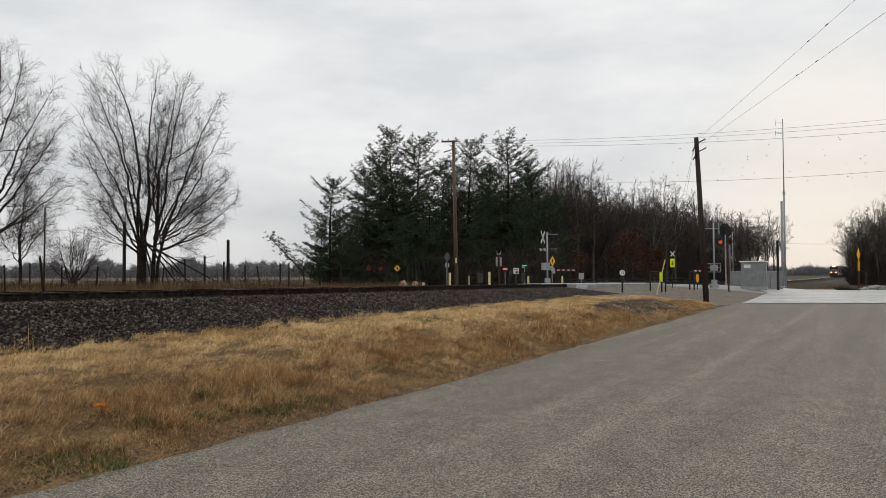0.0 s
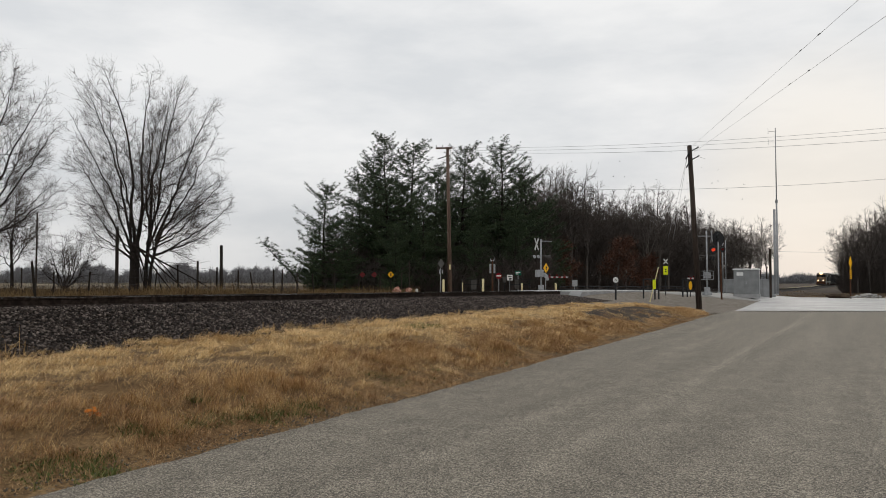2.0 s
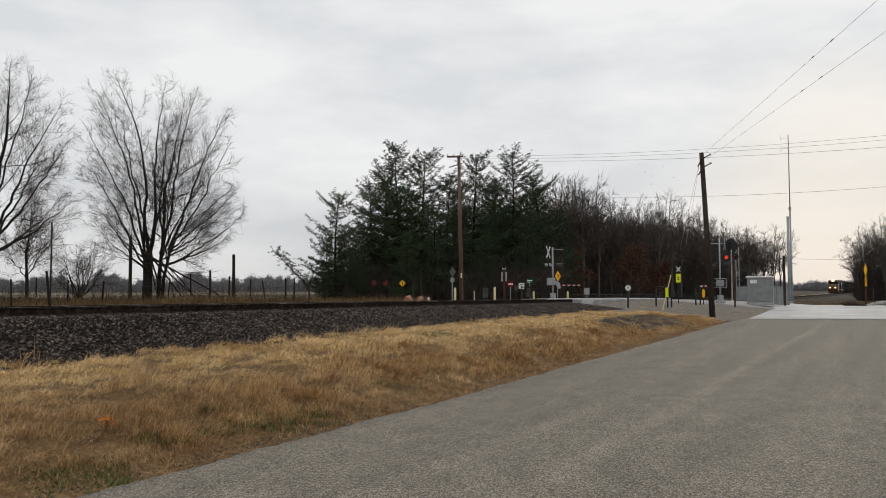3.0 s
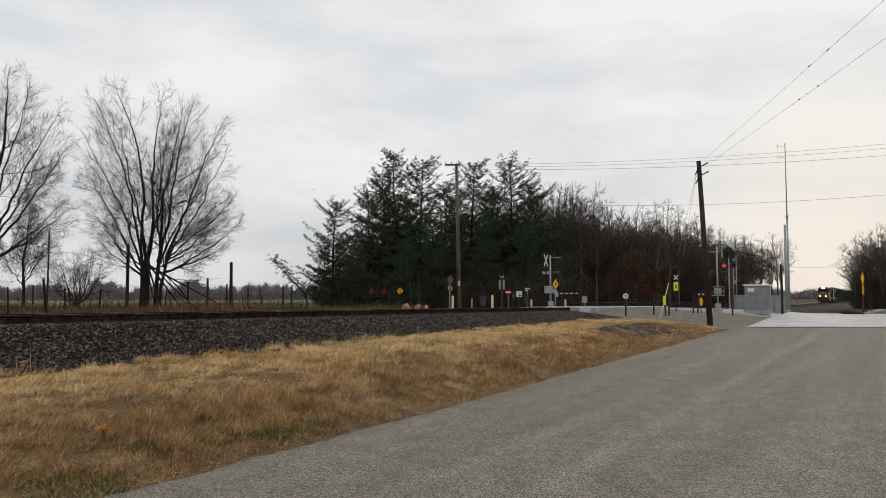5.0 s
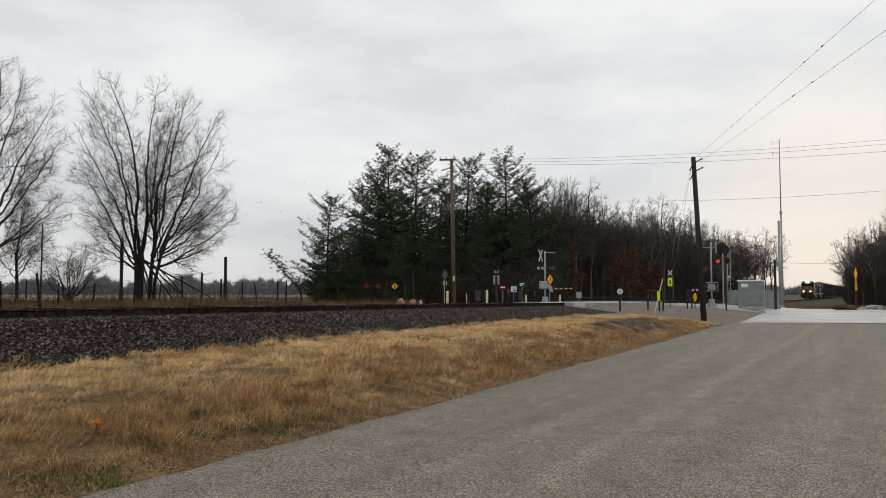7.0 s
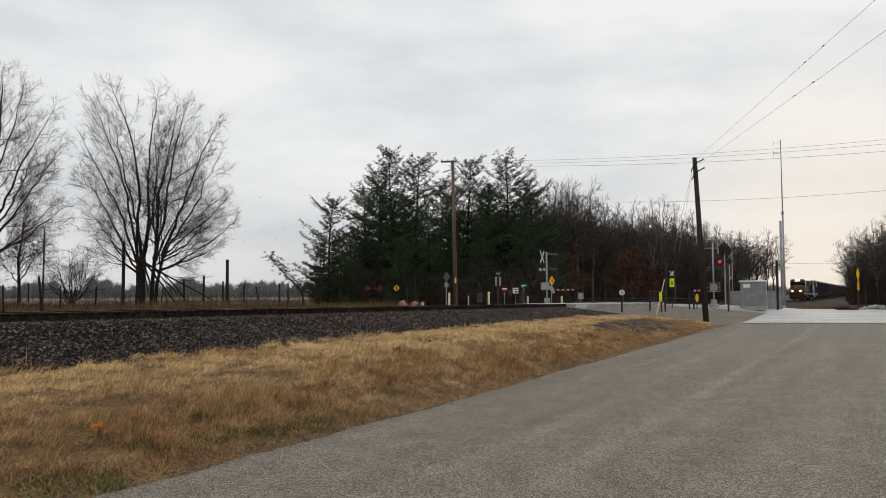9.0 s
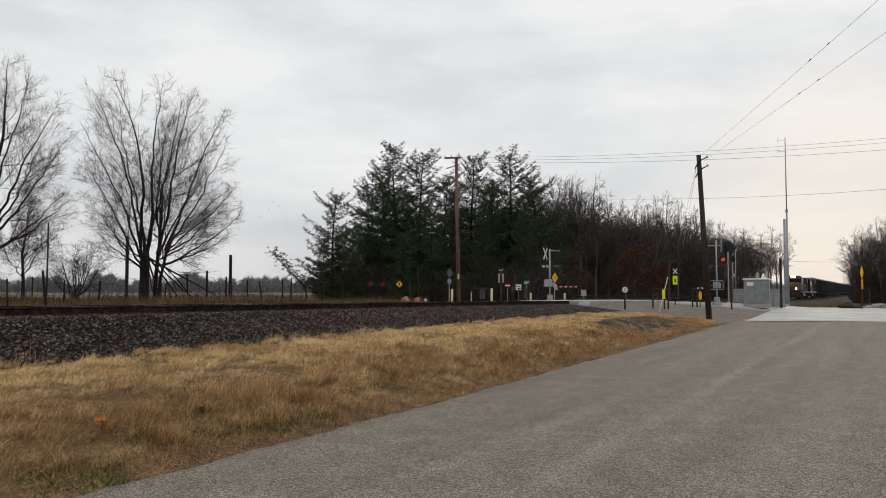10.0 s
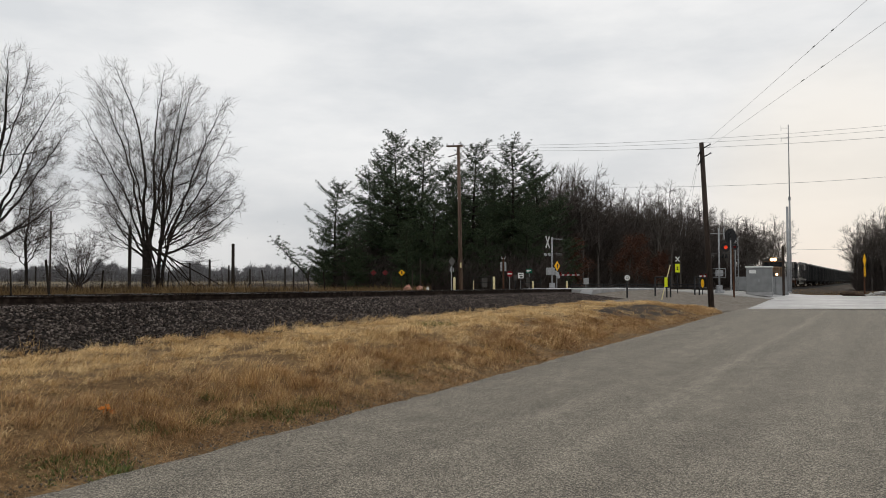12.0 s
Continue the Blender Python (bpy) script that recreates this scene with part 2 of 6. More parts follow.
M = {
    "asphalt": chip_seal("chip_seal_road", (0.056, 0.049, 0.0385), (0.162, 0.142, 0.112), (0.415, 0.366, 0.291), 0.0095),
    "concrete": material("pale_concrete", [(0.20, 0.197, 0.193), (0.31, 0.306, 0.302), (0.44, 0.436, 0.432)], 1.6, 0.6, coarse=0.6, spec=0.3, bump=0.2, bump_scale=30),
    "worn_concrete": material("worn_concrete", [(0.22, 0.21, 0.195), (0.31, 0.30, 0.28), (0.40, 0.39, 0.37)], 1.2, 0.75, bump=0.2, bump_scale=30),
    "gravel": material("grey_gravel", [(0.085, 0.071, 0.057), (0.18, 0.155, 0.127), (0.29, 0.253, 0.208)], 22, 0.9, bump=0.8, bump_scale=45),
    "soil": material("straw_soil", [(0.06, 0.035, 0.017), (0.16, 0.098, 0.046), (0.31, 0.20, 0.094)], 22, 0.95, bump=0.8, coarse=0.4),
    "field": material("winter_field", [(0.07, 0.052, 0.026), (0.15, 0.112, 0.056), (0.27, 0.20, 0.10)], 1.5, 0.95, bump=0.4),
    "far_field": material("stubble_field", [(0.12, 0.095, 0.06), (0.19, 0.152, 0.10), (0.29, 0.24, 0.165)], 0.05, 0.95),
    "dirt": material("brown_dirt", [(0.020, 0.014, 0.009), (0.046, 0.031, 0.020), (0.090, 0.066, 0.044)], 3, 0.95, bump=0.5),
    "ballast_bed": material("ballast_bed", [(0.008, 0.007, 0.006), (0.02, 0.017, 0.015), (0.045, 0.038, 0.034)], 25, 0.95, spec=0.05, bump=1.0, bump_scale=30),
    "stone": material("ballast_stone", [(0.010, 0.008, 0.007), (0.036, 0.028, 0.024), (0.090, 0.071, 0.061), (0.27, 0.222, 0.195)], 12, 0.9, per="island", spec=0.12),
    "chips": material("road_chippings", [(0.05, 0.04, 0.03), (0.13, 0.11, 0.085), (0.26, 0.23, 0.19)], 12, 0.9, per="island"),
    "straw": material("straw_grass", [(0.32, 0.19, 0.075), (0.58, 0.375, 0.158), (0.75, 0.515, 0.245), (0.87, 0.66, 0.36)], 4.5, 0.75, per="island", chance=0.30),
    "russet": material("russet_grass", [(0.17, 0.088, 0.040), (0.33, 0.188, 0.086), (0.48, 0.298, 0.142), (0.68, 0.475, 0.25)], 4.5, 0.75, per="island", chance=0.30),
    "field_weed": material("brown_field_weed", [(0.052, 0.032, 0.016), (0.14, 0.090, 0.043), (0.24, 0.158, 0.075), (0.41, 0.295, 0.15)], 0.6, 0.85, per="island"),
    "weed": material("green_weed", [(0.055, 0.072, 0.02), (0.11, 0.135, 0.04), (0.23, 0.215, 0.08)], 5, 0.7, per="island"),
    "rail": material("rail_steel", [(0.010, 0.007, 0.006), (0.020, 0.014, 0.011), (0.055, 0.042, 0.034)], 8, 0.85, bump=0.2, spec=0.05),
    "rail_top": material("rail_head", [(0.28, 0.27, 0.26), (0.42, 0.41, 0.40)], 5, 0.35, metal=0.9),
    "tie": material("creosoted_tie", [(0.03, 0.025, 0.02), (0.07, 0.055, 0.045), (0.11, 0.09, 0.075)], 6, 0.9, per="object", bump=0.4),
    "bark": material("dark_bark", [(0.013, 0.0105, 0.009), (0.026, 0.021, 0.018), (0.05, 0.042, 0.036)], 6, 0.95, bump=0.5),
    "twig": material("twig_bark", [(0.03, 0.022, 0.018), (0.058, 0.044, 0.037), (0.095, 0.074, 0.063)], 3, 0.9, per="island"),
    "wood_bark": material("woodland_bark", [(0.054, 0.044, 0.039), (0.090, 0.075, 0.067), (0.15, 0.129, 0.116)], 1.2, 0.95, per="object"),
    "wood_trunk": material("grey_woodland_trunk", [(0.06, 0.052, 0.047), (0.105, 0.093, 0.083), (0.18, 0.162, 0.145)], 1.2, 0.95, per="object"),
    # distance haze is mixed into this pale bluish-grey bark colour
    "hazed_bark": material("haze_tinted_bark", [(0.20, 0.198, 0.208), (0.26, 0.257, 0.268), (0.325, 0.322, 0.334)], 0.2, 0.95),
    "needle": material("pine_needles", [(0.016, 0.027, 0.015), (0.032, 0.052, 0.028), (0.058, 0.082, 0.040), (0.10, 0.112, 0.055)], 0.8, 0.6, per="island"),
    "oakleaf": material("russet_oak_leaves", [(0.048, 0.023, 0.016), (0.085, 0.040, 0.026), (0.13, 0.064, 0.041)], 1, 0.8, per="island"),
    "pole": material("weathered_pole", [(0.07, 0.046, 0.036), (0.13, 0.088, 0.068), (0.21, 0.15, 0.118)], 5, 0.9, bump=0.4, stretch=(4, 4, 0.4)),
    "pole_dark": material("tarred_pole", [(0.022, 0.016, 0.013), (0.045, 0.034, 0.028), (0.075, 0.056, 0.046)], 5, 0.85, bump=0.4, stretch=(4, 4, 0.4)),
    "post_wood": material("grey_fence_wood", [(0.014, 0.011, 0.009), (0.03, 0.024, 0.020), (0.055, 0.045, 0.038)], 7, 0.95, bump=0.4, per="object"),
    "galv": material("galvanised_steel", [(0.24, 0.245, 0.25), (0.33, 0.335, 0.34), (0.42, 0.425, 0.43)], 7, 0.55, metal=0.3),
    "cabin": material("grey_cabin_metal", [(0.20, 0.205, 0.205), (0.245, 0.25, 0.25), (0.29, 0.295, 0.295)], 2, 0.5, metal=0.3),
    "white": material("white_paint", [(0.62, 0.62, 0.60), (0.74, 0.74, 0.72), (0.80, 0.80, 0.78)], 6, 0.5),
    "rubble_white": material("dulled_white_paint", [(0.38, 0.38, 0.36), (0.47, 0.47, 0.45), (0.54, 0.54, 0.52)], 6, 0.6),
    "black": material("black_paint", [(0.018, 0.018, 0.019), (0.030, 0.030, 0.031), (0.045, 0.045, 0.046)], 6, 0.5),
    "red": material("sign_red", [(0.17, 0.012, 0.018), (0.24, 0.018, 0.024), (0.30, 0.03, 0.03)], 5, 0.5),
    # darker copy of the sign red, with backlit shade put into the colour
    "backlit_red": material("backlit_sign_red", [(0.09, 0.014, 0.016), (0.13, 0.02, 0.022), (0.17, 0.03, 0.03)], 5, 0.6),
    "yellow": material("sign_yellow", [(0.72, 0.34, 0.01), (0.85, 0.43, 0.015), (0.90, 0.50, 0.03)], 5, 0.45),
    "lime": material("fluorescent_sign_yellow", [(0.60, 0.66, 0.015), (0.72, 0.78, 0.02), (0.80, 0.84, 0.04)], 5, 0.45),
    "cream": material("cream_bollard_paint", [(0.58, 0.48, 0.24), (0.70, 0.60, 0.34), (0.78, 0.68, 0.42)], 5, 0.6),
    "green": material("sign_green", [(0.01, 0.075, 0.05), (0.016, 0.11, 0.07), (0.024, 0.14, 0.09)], 5, 0.5),
    "wire": material("dark_wire", [(0.05, 0.05, 0.055), (0.10, 0.10, 0.11)], 3, 0.6),
    "pale_wire": material("aluminium_wire", [(0.30, 0.30, 0.31), (0.42, 0.42, 0.43)], 3, 0.5),
    "rust": material("rusty_steel", [(0.045, 0.022, 0.014), (0.082, 0.04, 0.025), (0.12, 0.065, 0.042)], 8, 0.85),
    "boulder": material("pinkish_boulder", [(0.05, 0.035, 0.03), (0.33, 0.15, 0.11), (0.46, 0.24, 0.18), (0.62, 0.45, 0.38)], 7, 0.9, bump=0.6),
    "rubble": material("pale_rubble", [(0.22, 0.21, 0.20), (0.42, 0.41, 0.39), (0.62, 0.60, 0.57)], 3, 0.9, bump=0.5, per="island"),
    "lit_red": material("lit_red_lens", [(0.5, 0.02, 0.015)], 5, 0.3, emit=(1.0, 0.09, 0.03), power=0.5),
    "red_lens": material("unlit_red_lens", [(0.10, 0.008, 0.008), (0.14, 0.012, 0.012)], 5, 0.25),
    "headlight": material("lit_headlight", [(0.9, 0.8, 0.6)], 5, 0.3, emit=(1.0, 0.66, 0.34), power=10.0),
    # glows amber to imitate the glare halo round the headlights
    "reflector": material("headlight_glare", [(0.6, 0.4, 0.2)], 5, 0.3, emit=(1.0, 0.45, 0.16), power=0.9),
    "loco_black": material("locomotive_black", [(0.018, 0.018, 0.019), (0.03, 0.03, 0.031), (0.05, 0.048, 0.046)], 2, 0.45),
    "loco_grey": material("locomotive_grime", [(0.05, 0.047, 0.044), (0.085, 0.08, 0.074), (0.13, 0.123, 0.114)], 2, 0.6),
    "loco_yellow": material("locomotive_ochre", [(0.10, 0.064, 0.038), (0.17, 0.11, 0.066), (0.25, 0.17, 0.105)], 2, 0.5),
    "hopper": material("coal_car_steel", [(0.026, 0.027, 0.028), (0.042, 0.042, 0.042), (0.07, 0.066, 0.062)], 1.2, 0.7, per="object"),
    "coal": material("heaped_coal", [(0.006, 0.006, 0.006), (0.014, 0.014, 0.014), (0.03, 0.03, 0.03)], 9, 0.6, bump=0.8),
    "glass": material("dark_cab_glass", [(0.012, 0.014, 0.016)], 3, 0.25, spec=0.2),
    "orange_leaf": material("orange_leaf", [(0.35, 0.09, 0.015), (0.5, 0.15, 0.02), (0.6, 0.22, 0.04)], 5, 0.7, per="island"),
    "bird": material("dark_plumage", [(0.015, 0.015, 0.016), (0.03, 0.03, 0.03)], 5, 0.8),
}

# ---- mesh helpers ----


def link_mesh(name, verts, faces, mat, smooth=False):
    me = bpy.data.meshes.new(name)
    me.from_pydata([tuple(v) for v in verts], [], faces)
    me.materials.append(mat)
    if smooth:
        me.shade_smooth()
    me.update()
    return new(name, me)


def soup(name, verts, loops, sizes, mat):
    """A large mesh straight from arrays: vertices, corner indices and corners per face."""
    me = bpy.data.meshes.new(name)
    me.vertices.add(len(verts)); me.vertices.foreach_set("co", np.asarray(verts, np.float32).ravel())
    me.loops.add(len(loops)); me.loops.foreach_set("vertex_index", np.asarray(loops, np.int32))
    starts = np.concatenate([[0], np.cumsum(sizes)[:-1]])
    me.polygons.add(len(sizes)); me.polygons.foreach_set("loop_start", np.asarray(starts, np.int32))
    me.materials.append(mat)
    me.update(calc_edges=True); me.validate()
    return new(name, me)


def part(name, bm, mat, parent=None, label="", smooth=False):
    me = bpy.data.meshes.new(name)
    bm.normal_update()
    bm.to_mesh(me)
    bm.free()
    me.materials.append(mat)
    if smooth:
        me.shade_smooth()
    ob = new(name, me)
    ob.parent = parent
    if label:
        ob["label"] = label
    return ob


def thing(name, x, y, z, rz=0, label="", category="", group="", kind=""):
    ob = new(name)
    ob.matrix_basis = pose(x, y, z, 0, 0, rz)
    ob.empty_display_size = 0.3
    return tagged(ob, label, category, group, kind)


def box(bm, x0, y0, z0, x1, y1, z1, bevel=0.0, m=None):
    r = bmesh.ops.create_cube(bm, size=1.0)
    vs = r["verts"]
    bmesh.ops.scale(bm, vec=(x1 - x0, y1 - y0, z1 - z0), verts=vs)
    bmesh.ops.translate(bm, vec=((x0 + x1) / 2, (y0 + y1) / 2, (z0 + z1) / 2), verts=vs)
    if bevel:
        es = list({e for v in vs for e in v.link_edges})
        g = bmesh.ops.bevel(bm, geom=es, offset=bevel, segments=1, affect="EDGES")
        vs = list({v for v in g["verts"]} | {v for v in vs if v.is_valid})
    if m is not None:
        bmesh.ops.transform(bm, matrix=m, verts=vs)
    return bm


def rod(bm, p, q, r0, r1=None, sides=8):
    """A tapered rod from p to q."""
    p, q = Vector(p), Vector(q)
    r1 = r0 if r1 is None else r1
    g = bmesh.ops.create_cone(bm, cap_ends=True, segments=sides, radius1=r0, radius2=r1, depth=(q - p).length)
    turn = (q - p).to_track_quat("Z", "Y").to_matrix().to_4x4()
    bmesh.ops.transform(bm, matrix=Matrix.Translation((p + q) / 2) @ turn, verts=g["verts"])
    return bm


def plate(bm, points, y0, y1, m=None):
    """A flat plate of outline points (x, z), from y0 to y1 deep."""
    a = [bm.verts.new((x, y0, z)) for x, z in points]
    b = [bm.verts.new((x, y1, z)) for x, z in points]
    bm.faces.new(a)
    bm.faces.new(b[::-1])
    for i in range(len(a)):
        j = (i + 1) % len(a)
        bm.faces.new((a[j], a[i], b[i], b[j]))
    if m is not None:
        bmesh.ops.transform(bm, matrix=m, verts=a + b)
    return bm


def ngon(r, count, turn=0.0, sx=1.0, sz=1.0, cx=0.0, cz=0.0):
    return [(cx + sx * r * math.cos(turn + i * math.tau / count), cz + sz * r * math.sin(turn + i * math.tau / count)) for i in range(count)]


BM = bmesh.new

# ---- the lie of the land ----
# s: metres from the near rail towards the road; a: metres along the track, away


def sa(x, y):
    return (x + 17.0) * 0.8660 - y * 0.5, x * 0.5 + y * 0.8660


def xy(s, a):
    return 0.8660 * s + 0.5 * a - 12.749 * 1.0, -0.5 * s + 0.8660 * a + 7.361 * 1.0


def ease(v, a, b):
    k = min(1.0, max(0.0, (v - a) / (b - a)))
    return k * k * (3 - 2 * k)


def line(v, pts):
    if v <= pts[0][0]:
        return pts[0][1]
    for (x0, y0), (x1, y1) in zip(pts, pts[1:]):
        if v <= x1:
            return y0 + (y1 - y0) * (v - x0) / (x1 - x0)
    return pts[-1][1]


def rail_z(a):
    """Height of the rail tops: the line falls away beyond the crossing, then levels out."""
    return line(a, [(-40, 1.60), (8.5, 1.30), (43, 1.05), (100, 0.60), (139, 0.22), (180, 0.0), (242, -0.15), (350, -0.2)])


def low_z(a):
    """Height of the plain beside the line."""
    return line(a, [(60, 0.0), (139, -0.75), (242, -1.1), (350, -1.15)])


def road_edge(a):
    return line(a, [(-20, 9.5), (4, 9.15), (10, 9.06), (14, 8.92), (20, 8.72), (27, 8.53), (35, 8.2), (60, 7.7), (110, 7.2)])


def ground_z(s, a):
    """Height of the ground, without the road's own thickness."""
    rz = rail_z(a)
    low = low_z(a)
    e = road_edge(a)
    if s <= 0:
        top = rz - 0.19
        side = line(s, [(-60, rz - 0.50), (-9, rz - 0.50), (-6.5, rz - 0.75), (-4.4, rz - 0.75), (-2.4, top), (0, top)])
        flat = line(s, [(-40, rz - 0.5), (-12, rz - 0.45), (-2.2, rz - 0.09), (0, rz - 0.09)])
    else:
        toe = 0.40 + 0.006 * max(-10.0, min(a, 36.0)) + low
        bank = 0.43 + 0.004 * max(-10.0, min(a, 36.0)) + low
        k = ease(a, 30, 44)
        bank = bank * (1 - k) + (0.16 + low) * k
        side = line(s, [(0, rz - 0.19), (0.75, rz - 0.22), (3.0, toe), (e - 2.3, bank), (e - 1.0, bank * 0.45 + low * 0.5), (e - 0.1, low), (400, low)])
        high = line(s, [(0, rz - 0.09), (1.5, rz - 0.10), (e + 0.2, low), (400, low)])
        slope = line(s, [(0, rz - 0.09), (1.3, rz - 0.11), (2.8, 0.56), (3.6, 0.42), (5.0, 0.18), (6.2, 0.03), (e, low), (400, low)])
        j = ease(a, 45.5, 51.5)
        flat = slope * (1 - j) + high * j
    k = ease(a, 38, 44) * (1 - ease(a, 60, 68))
    return side * (1 - k) + flat * k


def verge_end(s):
    """Where the grass gives way to the gravel of the crossing."""
    return min(35 + (s - 4) * 4.1, 44.0 - (s - 6.3) * 3.2)


def zone(s, a):
    if s < -9:
        return 5 if a > 130 and s > -200 else (2 if s > -70 else 3)
    if s < -5:
        return 2
    if -5 <= s < 3.0 and not (38 < a < 62):
        return 4
    if math.hypot((s - 6.8) / 1.25, (a - 29.6) / 5.4) < 1.0:
        return 5
    if s >= 3.0 and a < verge_end(s) and s < road_edge(a) + 0.3:
        return 0
    if s < road_edge(a) + 0.3 and a < 64:
        return 1
    if a < 62 and s < 40:
        return 0
    return 5


def build_ground():
    ss = sorted(set([-3000, -1500, -700, -350, -200, -120, -70, -50, -35, -25, -18] + [round(-13 + 0.5 * i, 2) for i in range(0, 27)]
                    + [round(0.25 * i, 2) for i in range(1, 50)] + [13, 14, 15, 16, 17, 18, 20, 24, 30, 40, 60, 100, 200, 400, 900, 3000]))
    aa = sorted(set([-3000, -1200, -500, -250, -120, -70, -40, -25, -15] + list(range(-12, 120, 1)) + list(range(120, 420, 8)) + [450, 520, 650, 900, 1400, 3000]))
    verts, faces, zones = [], [], []
    for a in aa:
        for s in ss:
            x, y = xy(s, a)
            z = ground_z(s, a)
            if -60 < s < 40 and a < 150 and not (s > road_edge(a) - 0.3):
                z += 0.02 * (noise.noise(Vector((x * 0.35, y * 0.35, 0))) + 0.4 * noise.noise(Vector((x * 1.3, y * 1.3, 3))))
            verts.append((x, y, z))
    w = len(ss)
    for j in range(len(aa) - 1):
        for i in range(w - 1):
            faces.append((j * w + i, j * w + i + 1, (j + 1) * w + i + 1, (j + 1) * w + i))
            zones.append(zone((ss[i] + ss[i + 1]) / 2, (aa[j] + aa[j + 1]) / 2))
    ob = link_mesh("ground", verts, faces, M["soil"], True)
    for k in ("gravel", "field", "far_field", "ballast_bed", "dirt"):
        ob.data.materials.append(M[k])
    ob.data.polygons.foreach_set("material_index", zones)
    return tagged(ob, "ground with dry grass verge, ballast bed and winter field", "ground", kind="structure")


build_ground()


def strip(name, rows, mat, lift, label, kind="structure"):
    """A road sheet of rows (a, s from, s to) on the ground, with a skirt at its rim."""
    verts, faces = [], []
    n = 13
    for a, s0, s1 in rows:
        for i in range(n):
            s = s0 + (s1 - s0) * max(0.0, i - 0.94) / (n - 2) + (0.03 if i else 0.0)
            x, y = xy(s, a)
            d = lift - (0.06 if i in (0, n - 1) else 0.0)
            verts.append((x, y, ground_z(s, a) + d))
    for j in range(len(rows) - 1):
        for i in range(n - 1):
            faces.append((j * n + i, j * n + i + 1, (j + 1) * n + i + 1, (j + 1) * n + i))
    ob = link_mesh(name, verts, faces, mat, True)
    return tagged(ob, label, "road", kind=kind)


def wob(a):
    return 0.06 * noise.noise(Vector((a * 0.7, 3.1, 0))) + 0.05 * noise.noise(Vector((a * 2.3, 7.7, 0))) + 0.045 * noise.noise(Vector((a * 6.1, 1.7, 0)))


strip("road", [(a, road_edge(a) + wob(a), 15.8) for a in [-30, -20] + [-10 + 0.15 * i for i in range(0, 500)]], M["asphalt"], 0.03,
      "grey chip-seal road with worn wheel tracks")


def slab_road():
    """The pale concrete road: it takes over from the asphalt and swings over the track."""
    verts, faces = [], []
    # outline in plan, walked as rows from the near rim to the far rim
    rows = [[(16.0 + (30.0 - 16.0) * i / 12, 40.2 - 1.0 * i / 12) for i in range(13)]]
    for k in range(1, 9):
        f = k / 8
        left = (16.0 + 10.0 * f, 40.2 + 19.8 * f)
        right = (34.0 + 26.0 * f, 39.0 + 50.0 * f)
        rows.append([(left[0] + (right[0] - left[0]) * i / 12, left[1] + (right[1] - left[1]) * i / 12) for i in range(13)])
    for f in (0.4, 0.8, 1.0):
        left = (26.0 + 9.0 * f, 60.0 + 28.0 * f)
        right = (60.0, 89.0 + 4.0 * f)
        rows.append([(left[0] + (right[0] - left[0]) * i / 12, left[1] + (right[1] - left[1]) * i / 12) for i in range(13)])
    for r in rows:
        for x, y in r:
            verts.append((x, y, ground_z(*sa(x, y)) + 0.055))
    for j in range(len(rows) - 1):
        for i in range(12):
            faces.append((j * 13 + i, j * 13 + i + 1, (j + 1) * 13 + i + 1, (j + 1) * 13 + i))
    ob = link_mesh("road_concrete", verts, faces, M["concrete"], True)
    tagged(ob, "pale concrete road apron at the junction", "road", kind="structure")
    # the arm over the track
    near = [(1.0, 36.5), (5.0, 40.0), (9.6, 44.2), (13.8, 48.2), (18.6, 53.0), (26.0, 60.2)]
    far = [(-6.0, 44.0), (-1.0, 48.5), (4.0, 53.0), (9.5, 57.0), (16.0, 61.0), (31.0, 74.0)]
    verts, faces = [], []
    fine = 24
    for j in range(fine + 1):
        q = j / fine * (len(near) - 1)
        i, f = min(int(q), len(near) - 2), q - min(int(q), len(near) - 2)
        p0 = Vector(near[i]).lerp(Vector(near[i + 1]), f)
        p1 = Vector(far[i]).lerp(Vector(far[i + 1]), f)
        p0 = p0.lerp(p1, 0.6 * (1 - j / fine))
        for k in [0] + list(range(9)):
            p = p0.lerp(p1, k / 8)
            drop = 0.3 if len(verts) % 10 == 0 else 0.0
            verts.append((p.x, p.y, ground_z(*sa(p.x, p.y)) - drop + 0.05 - 0.06 * (1 - ease(abs(sa(p.x, p.y)[0] + 0.75), 2.0, 3.2))))
    for j in range(fine):
        for k in range(9):
            faces.append((j * 10 + k, (j + 1) * 10 + k, (j + 1) * 10 + k + 1, j * 10 + k + 1))
    ob = link_mesh("road_crossing", verts, faces, M["worn_concrete"], True)
    tagged(ob, "pale concrete side road rising over the railway", "road", kind="structure")


slab_road()

# ---- railway track ----
TRACK_ANGLE = -30.0  # turn of the track's own y axis from the world's


def on_track(s, a, z):
    x, y = xy(s, a)
    return Vector((x, y, z))


